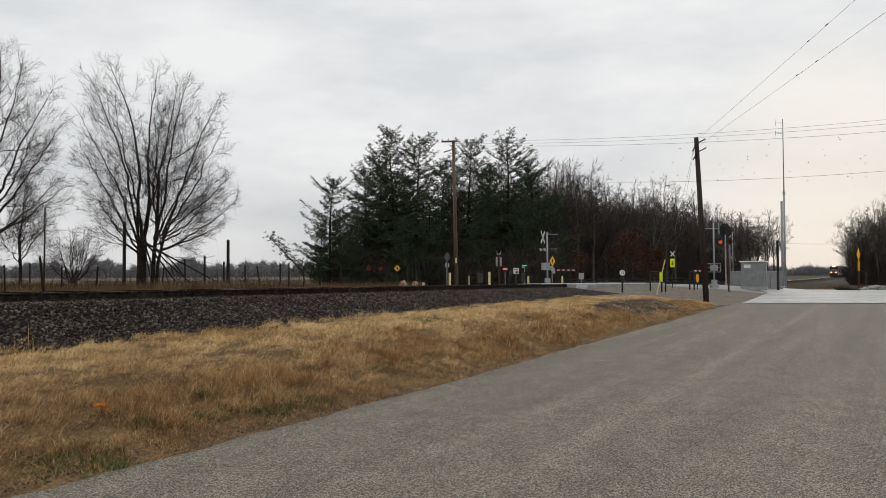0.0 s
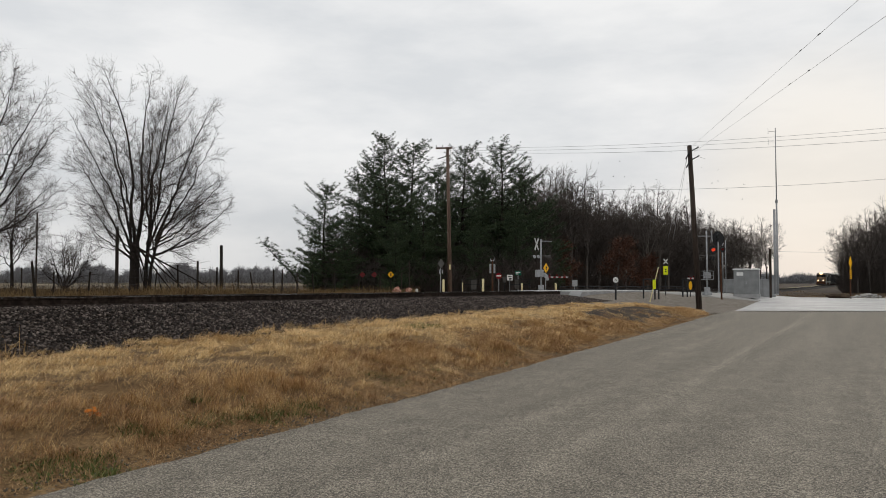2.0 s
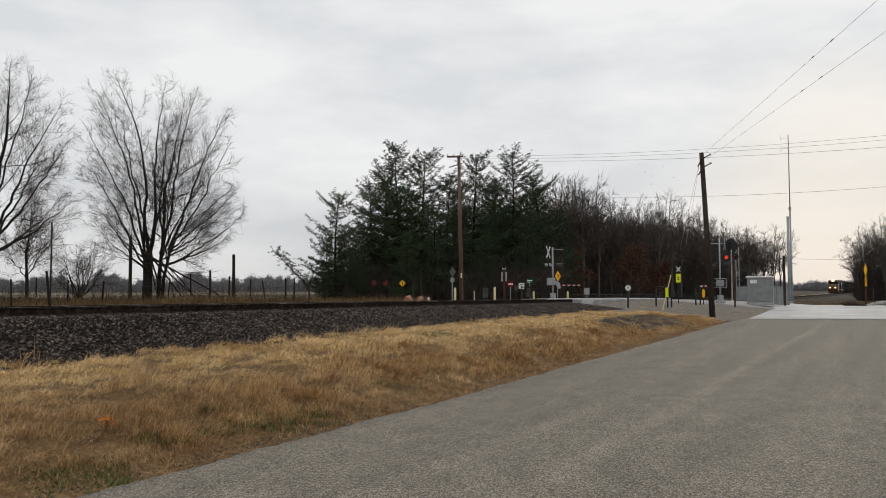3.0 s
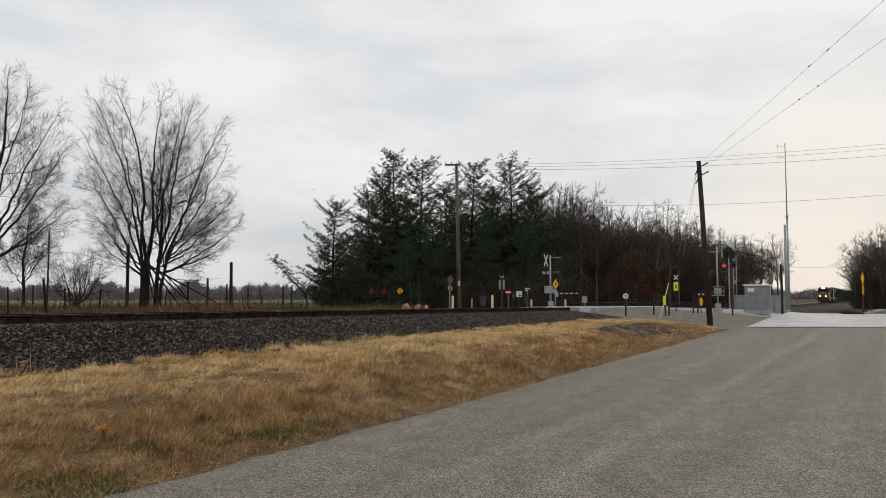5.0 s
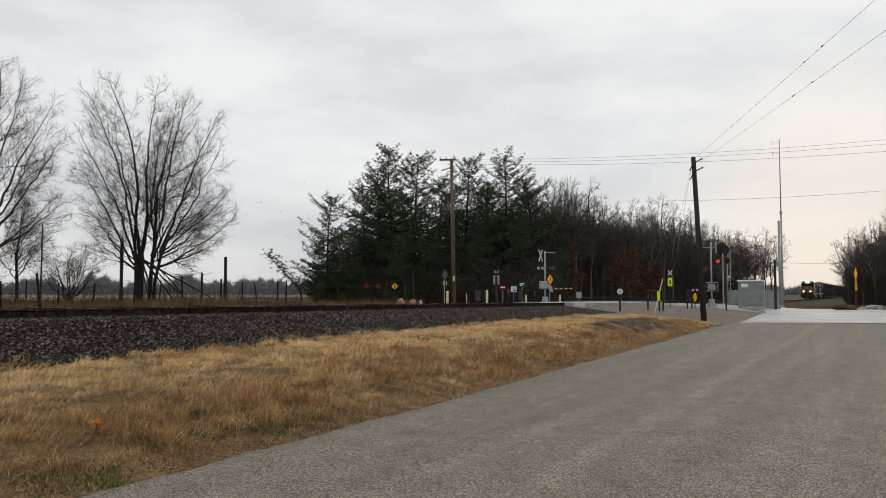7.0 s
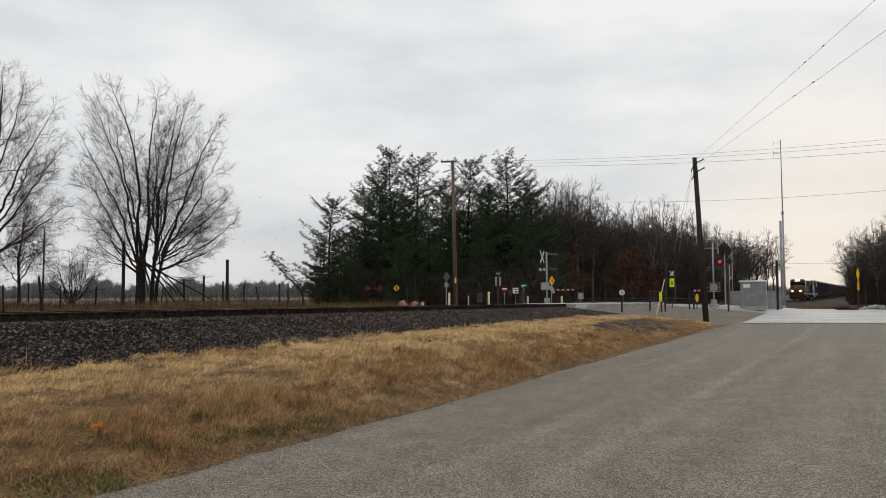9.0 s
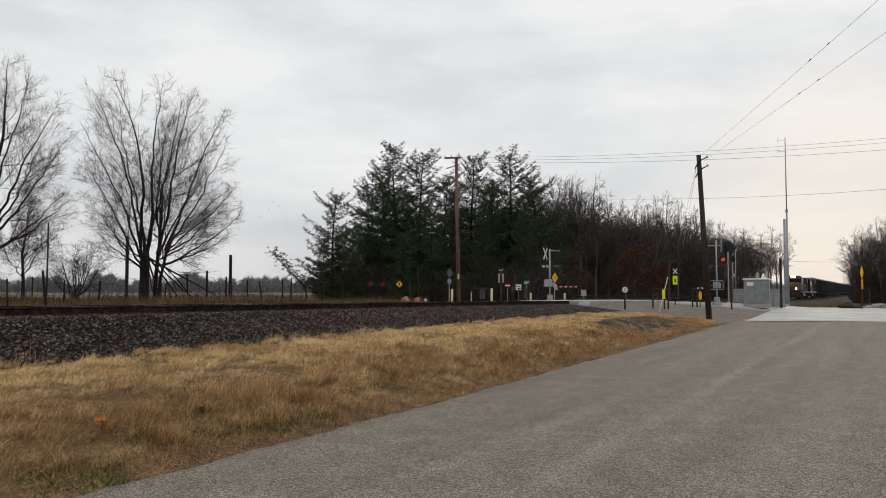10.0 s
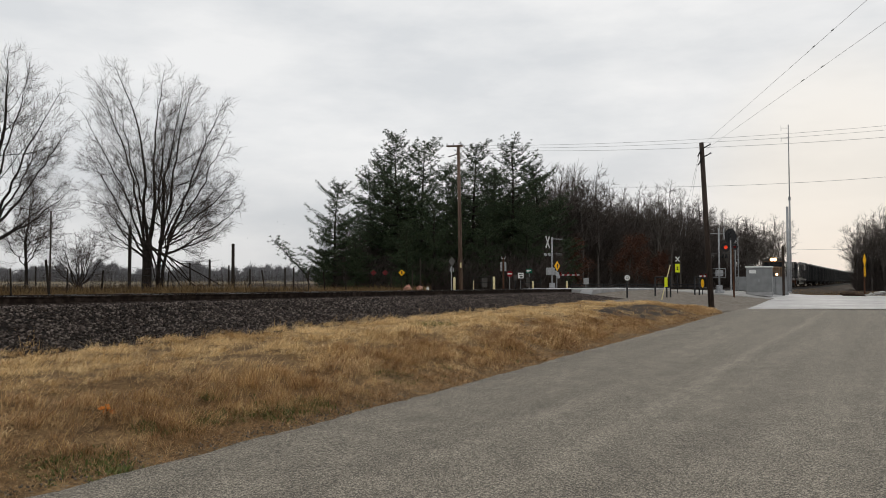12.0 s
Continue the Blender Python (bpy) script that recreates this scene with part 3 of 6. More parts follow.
def railway():
    tr = thing("railway_track", *on_track(-0.75, 20, rail_z(20) - 0.2), label="single railway track with rusty rails on dark ballast", category="railway track", kind="structure")
    prof = [(-0.07, 0), (0.07, 0), (0.07, 0.02), (0.012, 0.045), (0.012, 0.14), (0.037, 0.15), (0.037, 0.186), (-0.037, 0.186), (-0.037, 0.15), (-0.012, 0.14), (-0.012, 0.045), (-0.07, 0.02)]
    inv = tr.matrix_basis.inverted()
    stations = [-120, -60, -30] + list(range(-20, 140, 4)) + list(range(140, 420, 20)) + [500, 700]
    for s in (0.0, -1.51):
        verts, faces, top = [], [], []
        n = len(prof)
        for a in stations:
            for px, pz in prof:
                verts.append(inv @ on_track(s + px, a, rail_z(a) - 0.186 + pz))
        for j in range(len(stations) - 1):
            for i in range(n):
                k = (i + 1) % n
                faces.append((j * n + i, j * n + k, (j + 1) * n + k, (j + 1) * n + i))
                top.append(1 if i == 6 else 0)
        ob = link_mesh("rail", verts, faces, M["rail"])
        ob.data.materials.append(M["rail_top"])
        ob.data.polygons.foreach_set("material_index", top)
        ob.parent = tr
    bm = BM()
    box(bm, -1.3, -0.115, -0.17, 1.3, 0.115, 0, 0.012)
    first = part("tie", bm, M["tie"], tr)
    for i in range(150):
        a = -16 + i * 0.53
        if 38.8 < a < 57:
            continue
        o = first if i == 0 else new("tie", first.data)
        o.parent = tr
        o.matrix_basis = inv @ Matrix.Translation(on_track(-0.755, a, rail_z(a) - 0.195)) @ pose(0, 0, 0, 0, 0, TRACK_ANGLE + random.uniform(-1, 1))
    # concrete crossing panels between and beside the rails
    for s0, s1 in ((0.09, 1.35), (-1.42, -0.09), (-2.86, -1.60)):
        for i in range(7):
            a0 = 39.2 + i * 2.44
            bm = BM()
            box(bm, s0, 0.02, -0.28, s1, 2.42, -0.008, 0.02)
            o = part("crossing_panel", bm, M["concrete"], tr, "pale concrete crossing panel")
            o.matrix_basis = inv @ Matrix.Translation(on_track(0, a0, rail_z(a0))) @ pose(0, 0, 0, 0, 0, TRACK_ANGLE)
    bm = BM(); plate(bm, [(-0.55, -0.30), (0.0, -0.30), (0.0, -0.03), (-0.1, -0.03)], 0.75, 1.4)
    o = part("ramp", bm, M["concrete"], tr, "pale concrete ramp at the end of the crossing panels")
    o.matrix_basis = inv @ Matrix.Translation(on_track(0, 39.1, rail_z(39.1))) @ pose(0, 0, 0, 0, 0, TRACK_ANGLE) @ Matrix(((0, 1, 0, 0), (1, 0, 0, 0), (0, 0, 1, 0), (0, 0, 0, 1)))
    return tr


railway()


def stones(name, count, s_range, a_range, size, label, seed=3, mat="stone", along=None):
    rng = np.random.default_rng(seed)
    a = a_range[0] + (a_range[1] - a_range[0]) * rng.random(count) ** 1.5
    s = rng.uniform(*s_range, count) + (np.array([along(v) for v in a]) if along else 0.0)
    base = np.array([(*xy(p, q), ground_z(p, q)) for p, q in zip(s, a)])
    hull = np.array([(1, 0, 0), (-0.5, 0.87, 0), (-0.5, -0.87, 0), (0, 0, 1), (0, 0, -1)], float)
    tris = np.array([(0, 1, 3), (1, 2, 3), (2, 0, 3), (1, 0, 4), (2, 1, 4), (0, 2, 4)])
    v = hull[None] * rng.uniform(0.65, 1.3, (count, 5, 1)) + rng.normal(0, 0.22, (count, 5, 3))
    v *= (size * rng.uniform(0.6, 1.4, (count, 1, 1)))
    q = rng.normal(size=(count, 4)); q /= np.linalg.norm(q, axis=1, keepdims=True)
    w, x, y, z = q.T
    rot = np.stack([np.stack([1 - 2 * (y * y + z * z), 2 * (x * y - z * w), 2 * (x * z + y * w)], 1),
                    np.stack([2 * (x * y + z * w), 1 - 2 * (x * x + z * z), 2 * (y * z - x * w)], 1),
                    np.stack([2 * (x * z - y * w), 2 * (y * z + x * w), 1 - 2 * (x * x + y * y)], 1)], 1)
    v = np.einsum("nij,nkj->nki", rot, v)
    v[:, :, 2] *= 0.75
    v += base[:, None, :] + np.array([0, 0, size * 0.35])
    f = (tris[None] + 5 * np.arange(count)[:, None, None]).reshape(-1)
    ob = soup(name, v.reshape(-1, 3), f, np.full(count * 6, 3), M[mat])
    return tagged(ob, label, "ballast", kind="stuff")


stones("ballast", 60000, (0.12, 3.25), (-6, 38.5), 0.031, "dark grey crushed stone ballast along the rails")
stones("ballast_far_side", 5000, (-3.6, -0.1), (-6, 38.5), 0.038, "dark grey crushed stone ballast between the rails", 5)

stones("edge_gravel", 9000, (-0.28, 0.16), (-3, 41), 0.011, "loose grey chippings along the road edge", 7, "chips", lambda v: road_edge(v) + wob(v))


def tufts(name, count, per, where, length, width, tilt, turn, mat, label, seed, category="grass", a_pow=1.4, a_range=(-4.0, 45.0), spread=0.055, fan=0.8, hump=0.07):
    """Grass in tufts of bent blades that share a lean; where(s, a) tells the density from 0 to 1."""
    rng = np.random.default_rng(seed)
    pts = []
    while len(pts) < count:
        a = a_range[0] + (a_range[1] - a_range[0]) * rng.random(2000) ** a_pow
        s = rng.uniform(2.5, 9.6, 2000)
        keep = rng.random(2000)
        pts += [(p, q) for p, q, k in zip(s, a, keep) if k < where(p, q)]
    pts = np.array(pts[:count])
    z0 = np.array([ground_z(p, q) for p, q in pts])
    zs = np.array([ground_z(p + 0.1, q) for p, q in pts]) - z0
    za = np.array([ground_z(p, q + 0.1) for p, q in pts]) - z0
    hum = np.array([0.8 * noise.noise(Vector((p * 1.5, q * 1.0, 4.0))) + 0.7 * noise.noise(Vector((p * 4.2, q * 2.6, 8.0))) for p, q in pts])
    comb = np.array([noise.noise(Vector((p * 0.9, q * 0.6, 9.0))) + 0.6 * noise.noise(Vector((p * 3.0, q * 2.0, 2.0))) for p, q in pts])
    L0 = length * rng.uniform(0.65, 1.3, count) * np.clip(1 + 0.8 * hum, 0.6, 1.9)
    L0 *= np.array([1 - 0.42 * ease(q, 13, 27) for p, q in pts])
    th0 = turn + comb * 2.0 + rng.normal(0, 0.35, count)
    tilt0 = np.clip(tilt + 0.35 * comb + rng.normal(0, 0.18, count), 0.05, 1.45)
    n = count * per
    own = np.repeat(np.arange(count), per)
    dist = np.clip(np.hypot(pts[own, 0] - 14.7, pts[own, 1]) / 9.0, 1.0, 3.2)
    ds, da = rng.normal(0, spread, n) * dist ** 0.5, rng.normal(0, spread, n) * dist ** 0.5
    bs, ba = pts[own, 0] + ds, pts[own, 1] + da
    base = np.stack([0.8660 * bs + 0.5 * ba - 12.749, -0.5 * bs + 0.8660 * ba + 7.361,
                     z0[own] + (zs[own] * ds + za[own] * da) * 10 - 0.012 + hump * np.maximum(hum[own], -0.3)], 1)
    th = th0[own] + rng.normal(0, fan, n)
    tl = np.clip(tilt0[own] + rng.normal(0, 0.22, n), 0.02, 1.5)
    L = L0[own] * rng.uniform(0.5, 1.25, n)
    wd = width * rng.uniform(0.7, 1.3, n) * dist
    d = np.stack([np.cos(th), np.sin(th), np.zeros(n)], 1)
    tw = th + rng.normal(0, 0.6, n)
    side = np.stack([-np.sin(tw), np.cos(tw), np.zeros(n)], 1) * wd[:, None] * 0.5
    up = np.array([0, 0, 1.0])
    mid = base + (d * np.sin(tl * 0.65)[:, None] + up * np.cos(tl * 0.65)[:, None]) * (L * 0.5)[:, None]
    tip = mid + (d * np.sin(np.minimum(tl * 1.3, 1.62))[:, None] + up * np.cos(np.minimum(tl * 1.3, 1.62))[:, None]) * (L * 0.55)[:, None]
    v = np.stack([base - side * 0.4, base + side * 0.4, mid + side, tip, mid - side], 1).reshape(-1, 3)
    f = (np.array([0, 1, 2, 4, 4, 2, 3])[None] + 5 * np.arange(n)[:, None]).reshape(-1)
    ob = soup(name, v, f, np.tile([4, 3], n), mat)
    return tagged(ob, label, category, kind="stuff")


def bare(s, a):
    """Thin patches where the soil shows."""
    x, y = xy(s, a)
    dirt = 0.08 + 0.92 * ease(math.hypot((s - 6.8) / 1.25, (a - 29.6) / 5.4), 0.7, 1.1)
    return (0.78 + 0.22 * ease(noise.noise(Vector((x * 0.8, y * 0.8, 20))), -0.35, 0.1)) * dirt


def edge_mix(s, a):
    x, y = xy(s, a)
    e = road_edge(a)
    return ease(s + 0.8 * noise.noise(Vector((x * 0.6, y * 0.6, 1))) - (e - 1.95), -0.7, 0.8)


def far_fade(s, a):
    return 1 - ease(a - verge_end(s), -1.6, 0.4)


def shelf(s, a):
    """The flat top of the verge, under mown thatch."""
    e = road_edge(a)
    return (1 - 0.92 * edge_mix(s, a)) * (1 - ease(s, e - 0.8, e - 0.4)) * bare(s, a) * ease(s, 2.95, 3.25) * far_fade(s, a)


def slope(s, a):
    """The bank down to the road."""
    return edge_mix(s, a) * bare(s, a) * (1 - ease(s, road_edge(a) - 0.6, road_edge(a) - 0.3)) * far_fade(s, a)


def foot(s, a):
    """The low sparse strip beside the asphalt."""
    e = road_edge(a)
    return ease(s, e - 0.9, e - 0.6) * (1 - 0.7 * ease(s, e - 0.16, e + 0.0)) * (1 - ease(s, e + 0.0, e + 0.1)) * (0.35 + 0.65 * ease(noise.noise(Vector((s * 2.2, a * 1.1, 30))), -0.3, 0.2)) * far_fade(s, a)


GREEN = ((8.8, 4.1, 0.35), (7.85, 6.4, 0.14), (8.45, 6.05, 0.2), (8.55, 6.7, 0.26), (8.6, 7.3, 0.24), (4.9, 16.6, 0.5), (8.4, 5.3, 0.2), (8.3, 9.6, 0.3))


def green_patch(s, a):
    return max(1 - ease(math.hypot(s - p, (a - q) * 0.7), r * 0.4, r * 1.3) for p, q, r in GREEN) + 0.012 * ease(s, road_edge(a) - 1.2, road_edge(a) - 0.5) * (1 - ease(s, road_edge(a) - 0.2, road_edge(a)))


tufts("mown_grass", 9600, 19, shelf, 0.15, 0.0037, 1.25, 0.5, M["straw"], "dry straw-coloured matted grass on the verge", 11, fan=1.1, hump=0.17)
tufts("bank_grass", 7800, 18, slope, 0.135, 0.0037, 0.95, -0.4, M["russet"], "russet dry grass leaning on the roadside bank", 12, fan=1.4, hump=0.16)
tufts("bank_straw", 3000, 14, slope, 0.16, 0.0036, 1.0, -0.4, M["straw"], "pale dry grass tufts among russet grass on the bank", 15, fan=1.0, hump=0.16)
tufts("edge_grass", 5200, 12, foot, 0.085, 0.0042, 1.1, -0.5, M["russet"], "short sparse dry grass along the road edge", 16, fan=2.0, hump=0.03)
tufts("grass_weeds", 700, 12, green_patch, 0.075, 0.010, 1.0, 0.0, M["weed"], "low green weeds in the dry grass", 13, "weeds", 1.2, (0.0, 18.0), 0.05, 3.0, 0.03)
tufts("tall_stalks", 60, 3, lambda s, a: (1 - ease(abs(s - 3.05), 0.15, 0.6)) * ease(noise.noise(Vector((a * 0.8, 5, 3))), -0.1, 0.3) * far_fade(s, a), 0.25, 0.004, 0.5, -0.9, M["straw"],
      "taller dry grass stalks along the ballast", 14, a_pow=1.1)

# ---- trees ----


def tube(verts, faces, pts, radii, sides):
    """Adds a tapered limb along pts."""
    first = len(verts)
    n = len(pts)
    for i, (p, r) in enumerate(zip(pts, radii)):
        d = (pts[min(i + 1, n - 1)] - pts[max(i - 1, 0)]).normalized()
        u = d.orthogonal().normalized()
        w = d.cross(u)
        for k in range(sides):
            t = math.tau * k / sides
            verts.append(p + (u * math.cos(t) + w * math.sin(t)) * r)
    for i in range(n - 1):
        for k in range(sides):
            m = (k + 1) % sides
            faces.append((first + i * sides + k, first + i * sides + m, first + (i + 1) * sides + m, first + (i + 1) * sides + k))


def grow(rng, limbs, p, d, length, r, level, cfg):
    """One limb, bending as it goes, and the limbs that leave it."""
    steps = (5 if level <= 1 else (4 if level == 2 else 3)) - min(cfg.get("coarse", 0), level)
    pts, radii = [p.copy()], [r]
    d = d.normalized()
    for i in range(steps):
        wob_ = Vector((rng.gauss(0, 1), rng.gauss(0, 1), rng.gauss(0, 1))) * cfg["bend"] * (0.6 if level <= 1 else 1.0)
        d = (d + wob_ + Vector((0, 0, cfg["up"] * (1.0 if level < 3 else 2.5)))).normalized()
        p = p + d * length / steps
        pts.append(p.copy())
        radii.append(max(r * (1 - (0.62 if level < 3 else 0.75) * (i + 1) / steps), cfg["thin"]))
    limbs.append((level, pts, radii))
    if level >= cfg["levels"]:
        return
    count = cfg["kids"][level]
    for i in range(count):
        f = cfg["bare"][level] + (1 - cfg["bare"][level]) * (i + rng.random()) / count
        q = f * steps
        j = min(int(q), steps - 1)
        at = pts[j].lerp(pts[j + 1], q - j)
        axis = (pts[j + 1] - pts[j]).normalized()
        side = axis.orthogonal().normalized()
        side.rotate(Matrix.Rotation(rng.uniform(0, math.tau), 3, axis))
        ang = radians(rng.uniform(*cfg["angle"]))
        nd = axis * math.cos(ang) + side * math.sin(ang)
        nl = length * cfg["ratio"][level] * (1.15 - 0.65 * f) * rng.uniform(0.75, 1.2)
        nr = max((radii[j] * (1 - (q - j)) + radii[j + 1] * (q - j)) * cfg["thick"], cfg["thin"])
        grow(rng, limbs, at, nd, nl, nr, level + 1, cfg)


def settle(ob, x, y, rz=0, scale=1.0, dz=-0.1):
    ob.matrix_basis = pose(x, y, ground_z(*sa(x, y)) + dz, 0, 0, rz)
    ob.scale = (scale, scale, scale)
    return ob


MAPLE = dict(levels=4, kids=[13, 8, 6, 3], bare=[0.15, 0.12, 0.1, 0.1], ratio=[0.40, 0.50, 0.52, 0.6], angle=(18, 46), bend=0.075, up=0.03, thick=0.34, thin=0.0062, coarse=1, limb_sides=4)


def leader_tree(name, seed, outline, trunks, leaders, mats, label, group="", side_gap=0.32, sub_gap=0.26, twig_gap=0.15, twig=(0.2, 0.6), twig_r=0.005, reach=0.36, rise=0.06, clear=0.16, thick=0.42, steps=(6, 4), sides=(5, 3), open_heart=0.0):
    """A bare tree: trunks, leaders rising from them, side limbs that curve upwards, branches and twigs.
    outline: rows of (height, left, right) that the crown keeps to; leaders: start, end, bow and radius."""
    r = random.Random(seed)
    zs = [q[0] for q in outline]; lf = [q[1] for q in outline]; rt = [q[2] for q in outline]
    tv, tf, cv, cf, wv, wf = [], [], [], [], [], []

    def inside(p):
        if not zs[0] <= p.z <= zs[-1]:
            return False
        a, b = float(np.interp(p.z, zs, lf)), float(np.interp(p.z, zs, rt))
        h = max(0.4, (b - a) / 2) * (1.14 + 0.25 * noise.noise(p * 0.6 + Vector((seed, 0, 0))))
        return ((p.x - (a + b) / 2) / h) ** 2 + (p.y / h) ** 2 < 1.0

    def aside(axis, lo, hi, out, bias):
        u = axis.orthogonal().normalized()
        u.rotate(Matrix.Rotation(r.uniform(0, math.tau), 3, axis))
        g = radians(r.uniform(lo, hi))
        return (axis * math.cos(g) + u * math.sin(g) + out * bias).normalized()

    def limb(p, d, length, r0, count, up):
        pts = [p]
        for k in range(count):
            d = (d + Vector((r.gauss(0, 0.12), r.gauss(0, 0.12), r.gauss(0, 0.09) + up))).normalized()
            q = pts[-1] + d * length / count
            if k > 0 and not inside(q):
                break
            pts.append(q)
        return pts, [max(0.004, r0 * (1 - 0.8 * k / (len(pts) - 1))) for k in range(len(pts))]

    def stations(pts, gap, first):
        """Points spaced along a limb, with its direction and what is left of it."""
        seg = [(b - a).length for a, b in zip(pts, pts[1:])]
        whole = sum(seg)
        s = whole * first + gap * r.random()
        while s < whole:
            k, s1 = 0, s
            while k < len(seg) - 1 and s1 > seg[k]:
                s1 -= seg[k]; k += 1
            yield k, s1 / seg[k], pts[k].lerp(pts[k + 1], min(1.0, s1 / seg[k])), (pts[k + 1] - pts[k]).normalized(), whole - s
            s += gap * r.uniform(0.6, 1.4)

    def twigs(pts, first):
        for k, f, p, axis, left in stations(pts, twig_gap, first):
            e = p + aside(axis, 25, 65, Vector((0, 0, 1)), 0.15) * r.uniform(*twig)
            u = (e - p).orthogonal().normalized() * twig_r
            w = (e - p).normalized().cross(u)
            n = len(wv)
            wv.extend((p + u, p - u * 0.5 + w * 0.87, p - u * 0.5 - w * 0.87, e))
            wf.extend(((n, n + 1, n + 3), (n + 1, n + 2, n + 3), (n + 2, n, n + 3)))

    for pts, radii in trunks:
        tube(tv, tf, [Vector(p) for p in pts], radii, 10)
    for p0, p1, bow, r0 in leaders:
        p0, p1 = Vector(p0), Vector(p1)
        ph = r.uniform(0, 6.28)
        pts, n = [], 14
        for i in range(n + 1):
            f = i / n
            q = p0 + Vector(((p1.x - p0.x) * f ** bow, (p1.y - p0.y) * f ** bow, (p1.z - p0.z) * f))
            sway = 0.13 * min(1.0, f * 4)
            pts.append(q + Vector((sway * math.sin(6 * f + ph) + r.gauss(0, 0.05), sway * math.cos(7 * f + ph) + r.gauss(0, 0.05), 0)))
        radii = [max(0.008, r0 * (1 - f / n) ** 0.85) for f in range(n + 1)]
        tube(cv, cf, pts, radii, 7 if r0 > 0.06 else 5)
        for k, f, p, axis, left in stations(pts, side_gap, clear):
            out = Vector((p.x, p.y, 0))
            if open_heart and out.length < 0.9 and p.z < 8.5 and r.random() < open_heart:
                continue
            out = out.normalized() if out.length > 0.2 else Vector((0, 0, 0))
            sp, sr = limb(p, aside(axis, 34, 70, out, 0.3), (reach * left + 0.7) * r.uniform(0.55, 1.2), max(0.009, radii[k] * thick * r.uniform(0.7, 1.1)), steps[0], rise)
            if len(sp) < 3:
                continue
            tube(cv, cf, sp, sr, sides[0])
            for k2, f2, q, ax2, left2 in stations(sp, sub_gap, 0.12):
                bp, br = limb(q, aside(ax2, 28, 62, out, 0.12), (0.42 * left2 + 0.3) * r.uniform(0.6, 1.25), max(0.006, sr[k2] * 0.5), steps[1], rise * 0.7)
                tube(cv, cf, bp, br, sides[1]) if len(bp) > 1 else None
                if len(bp) > 1:
                    twigs(bp, 0.15)
            twigs(sp[-2:], 0.0)
        twigs(pts[-4:], 0.0)
    ob = new(name)
    tagged(ob, label, "tree", group)
    link_mesh("trunk", tv, tf, mats[0], True).parent = ob
    heavy, base = len(cf), len(cv)
    crown = link_mesh("crown", cv + wv, cf + [tuple(i + base for i in q) for q in wf], mats[0])
    crown.data.materials.append(mats[1])
    crown.data.polygons.foreach_set("material_index", [0 if i < heavy else 1 for i in range(heavy + len(wf))])
    crown.parent = ob
    crown["kind"] = "stuff"
    return ob


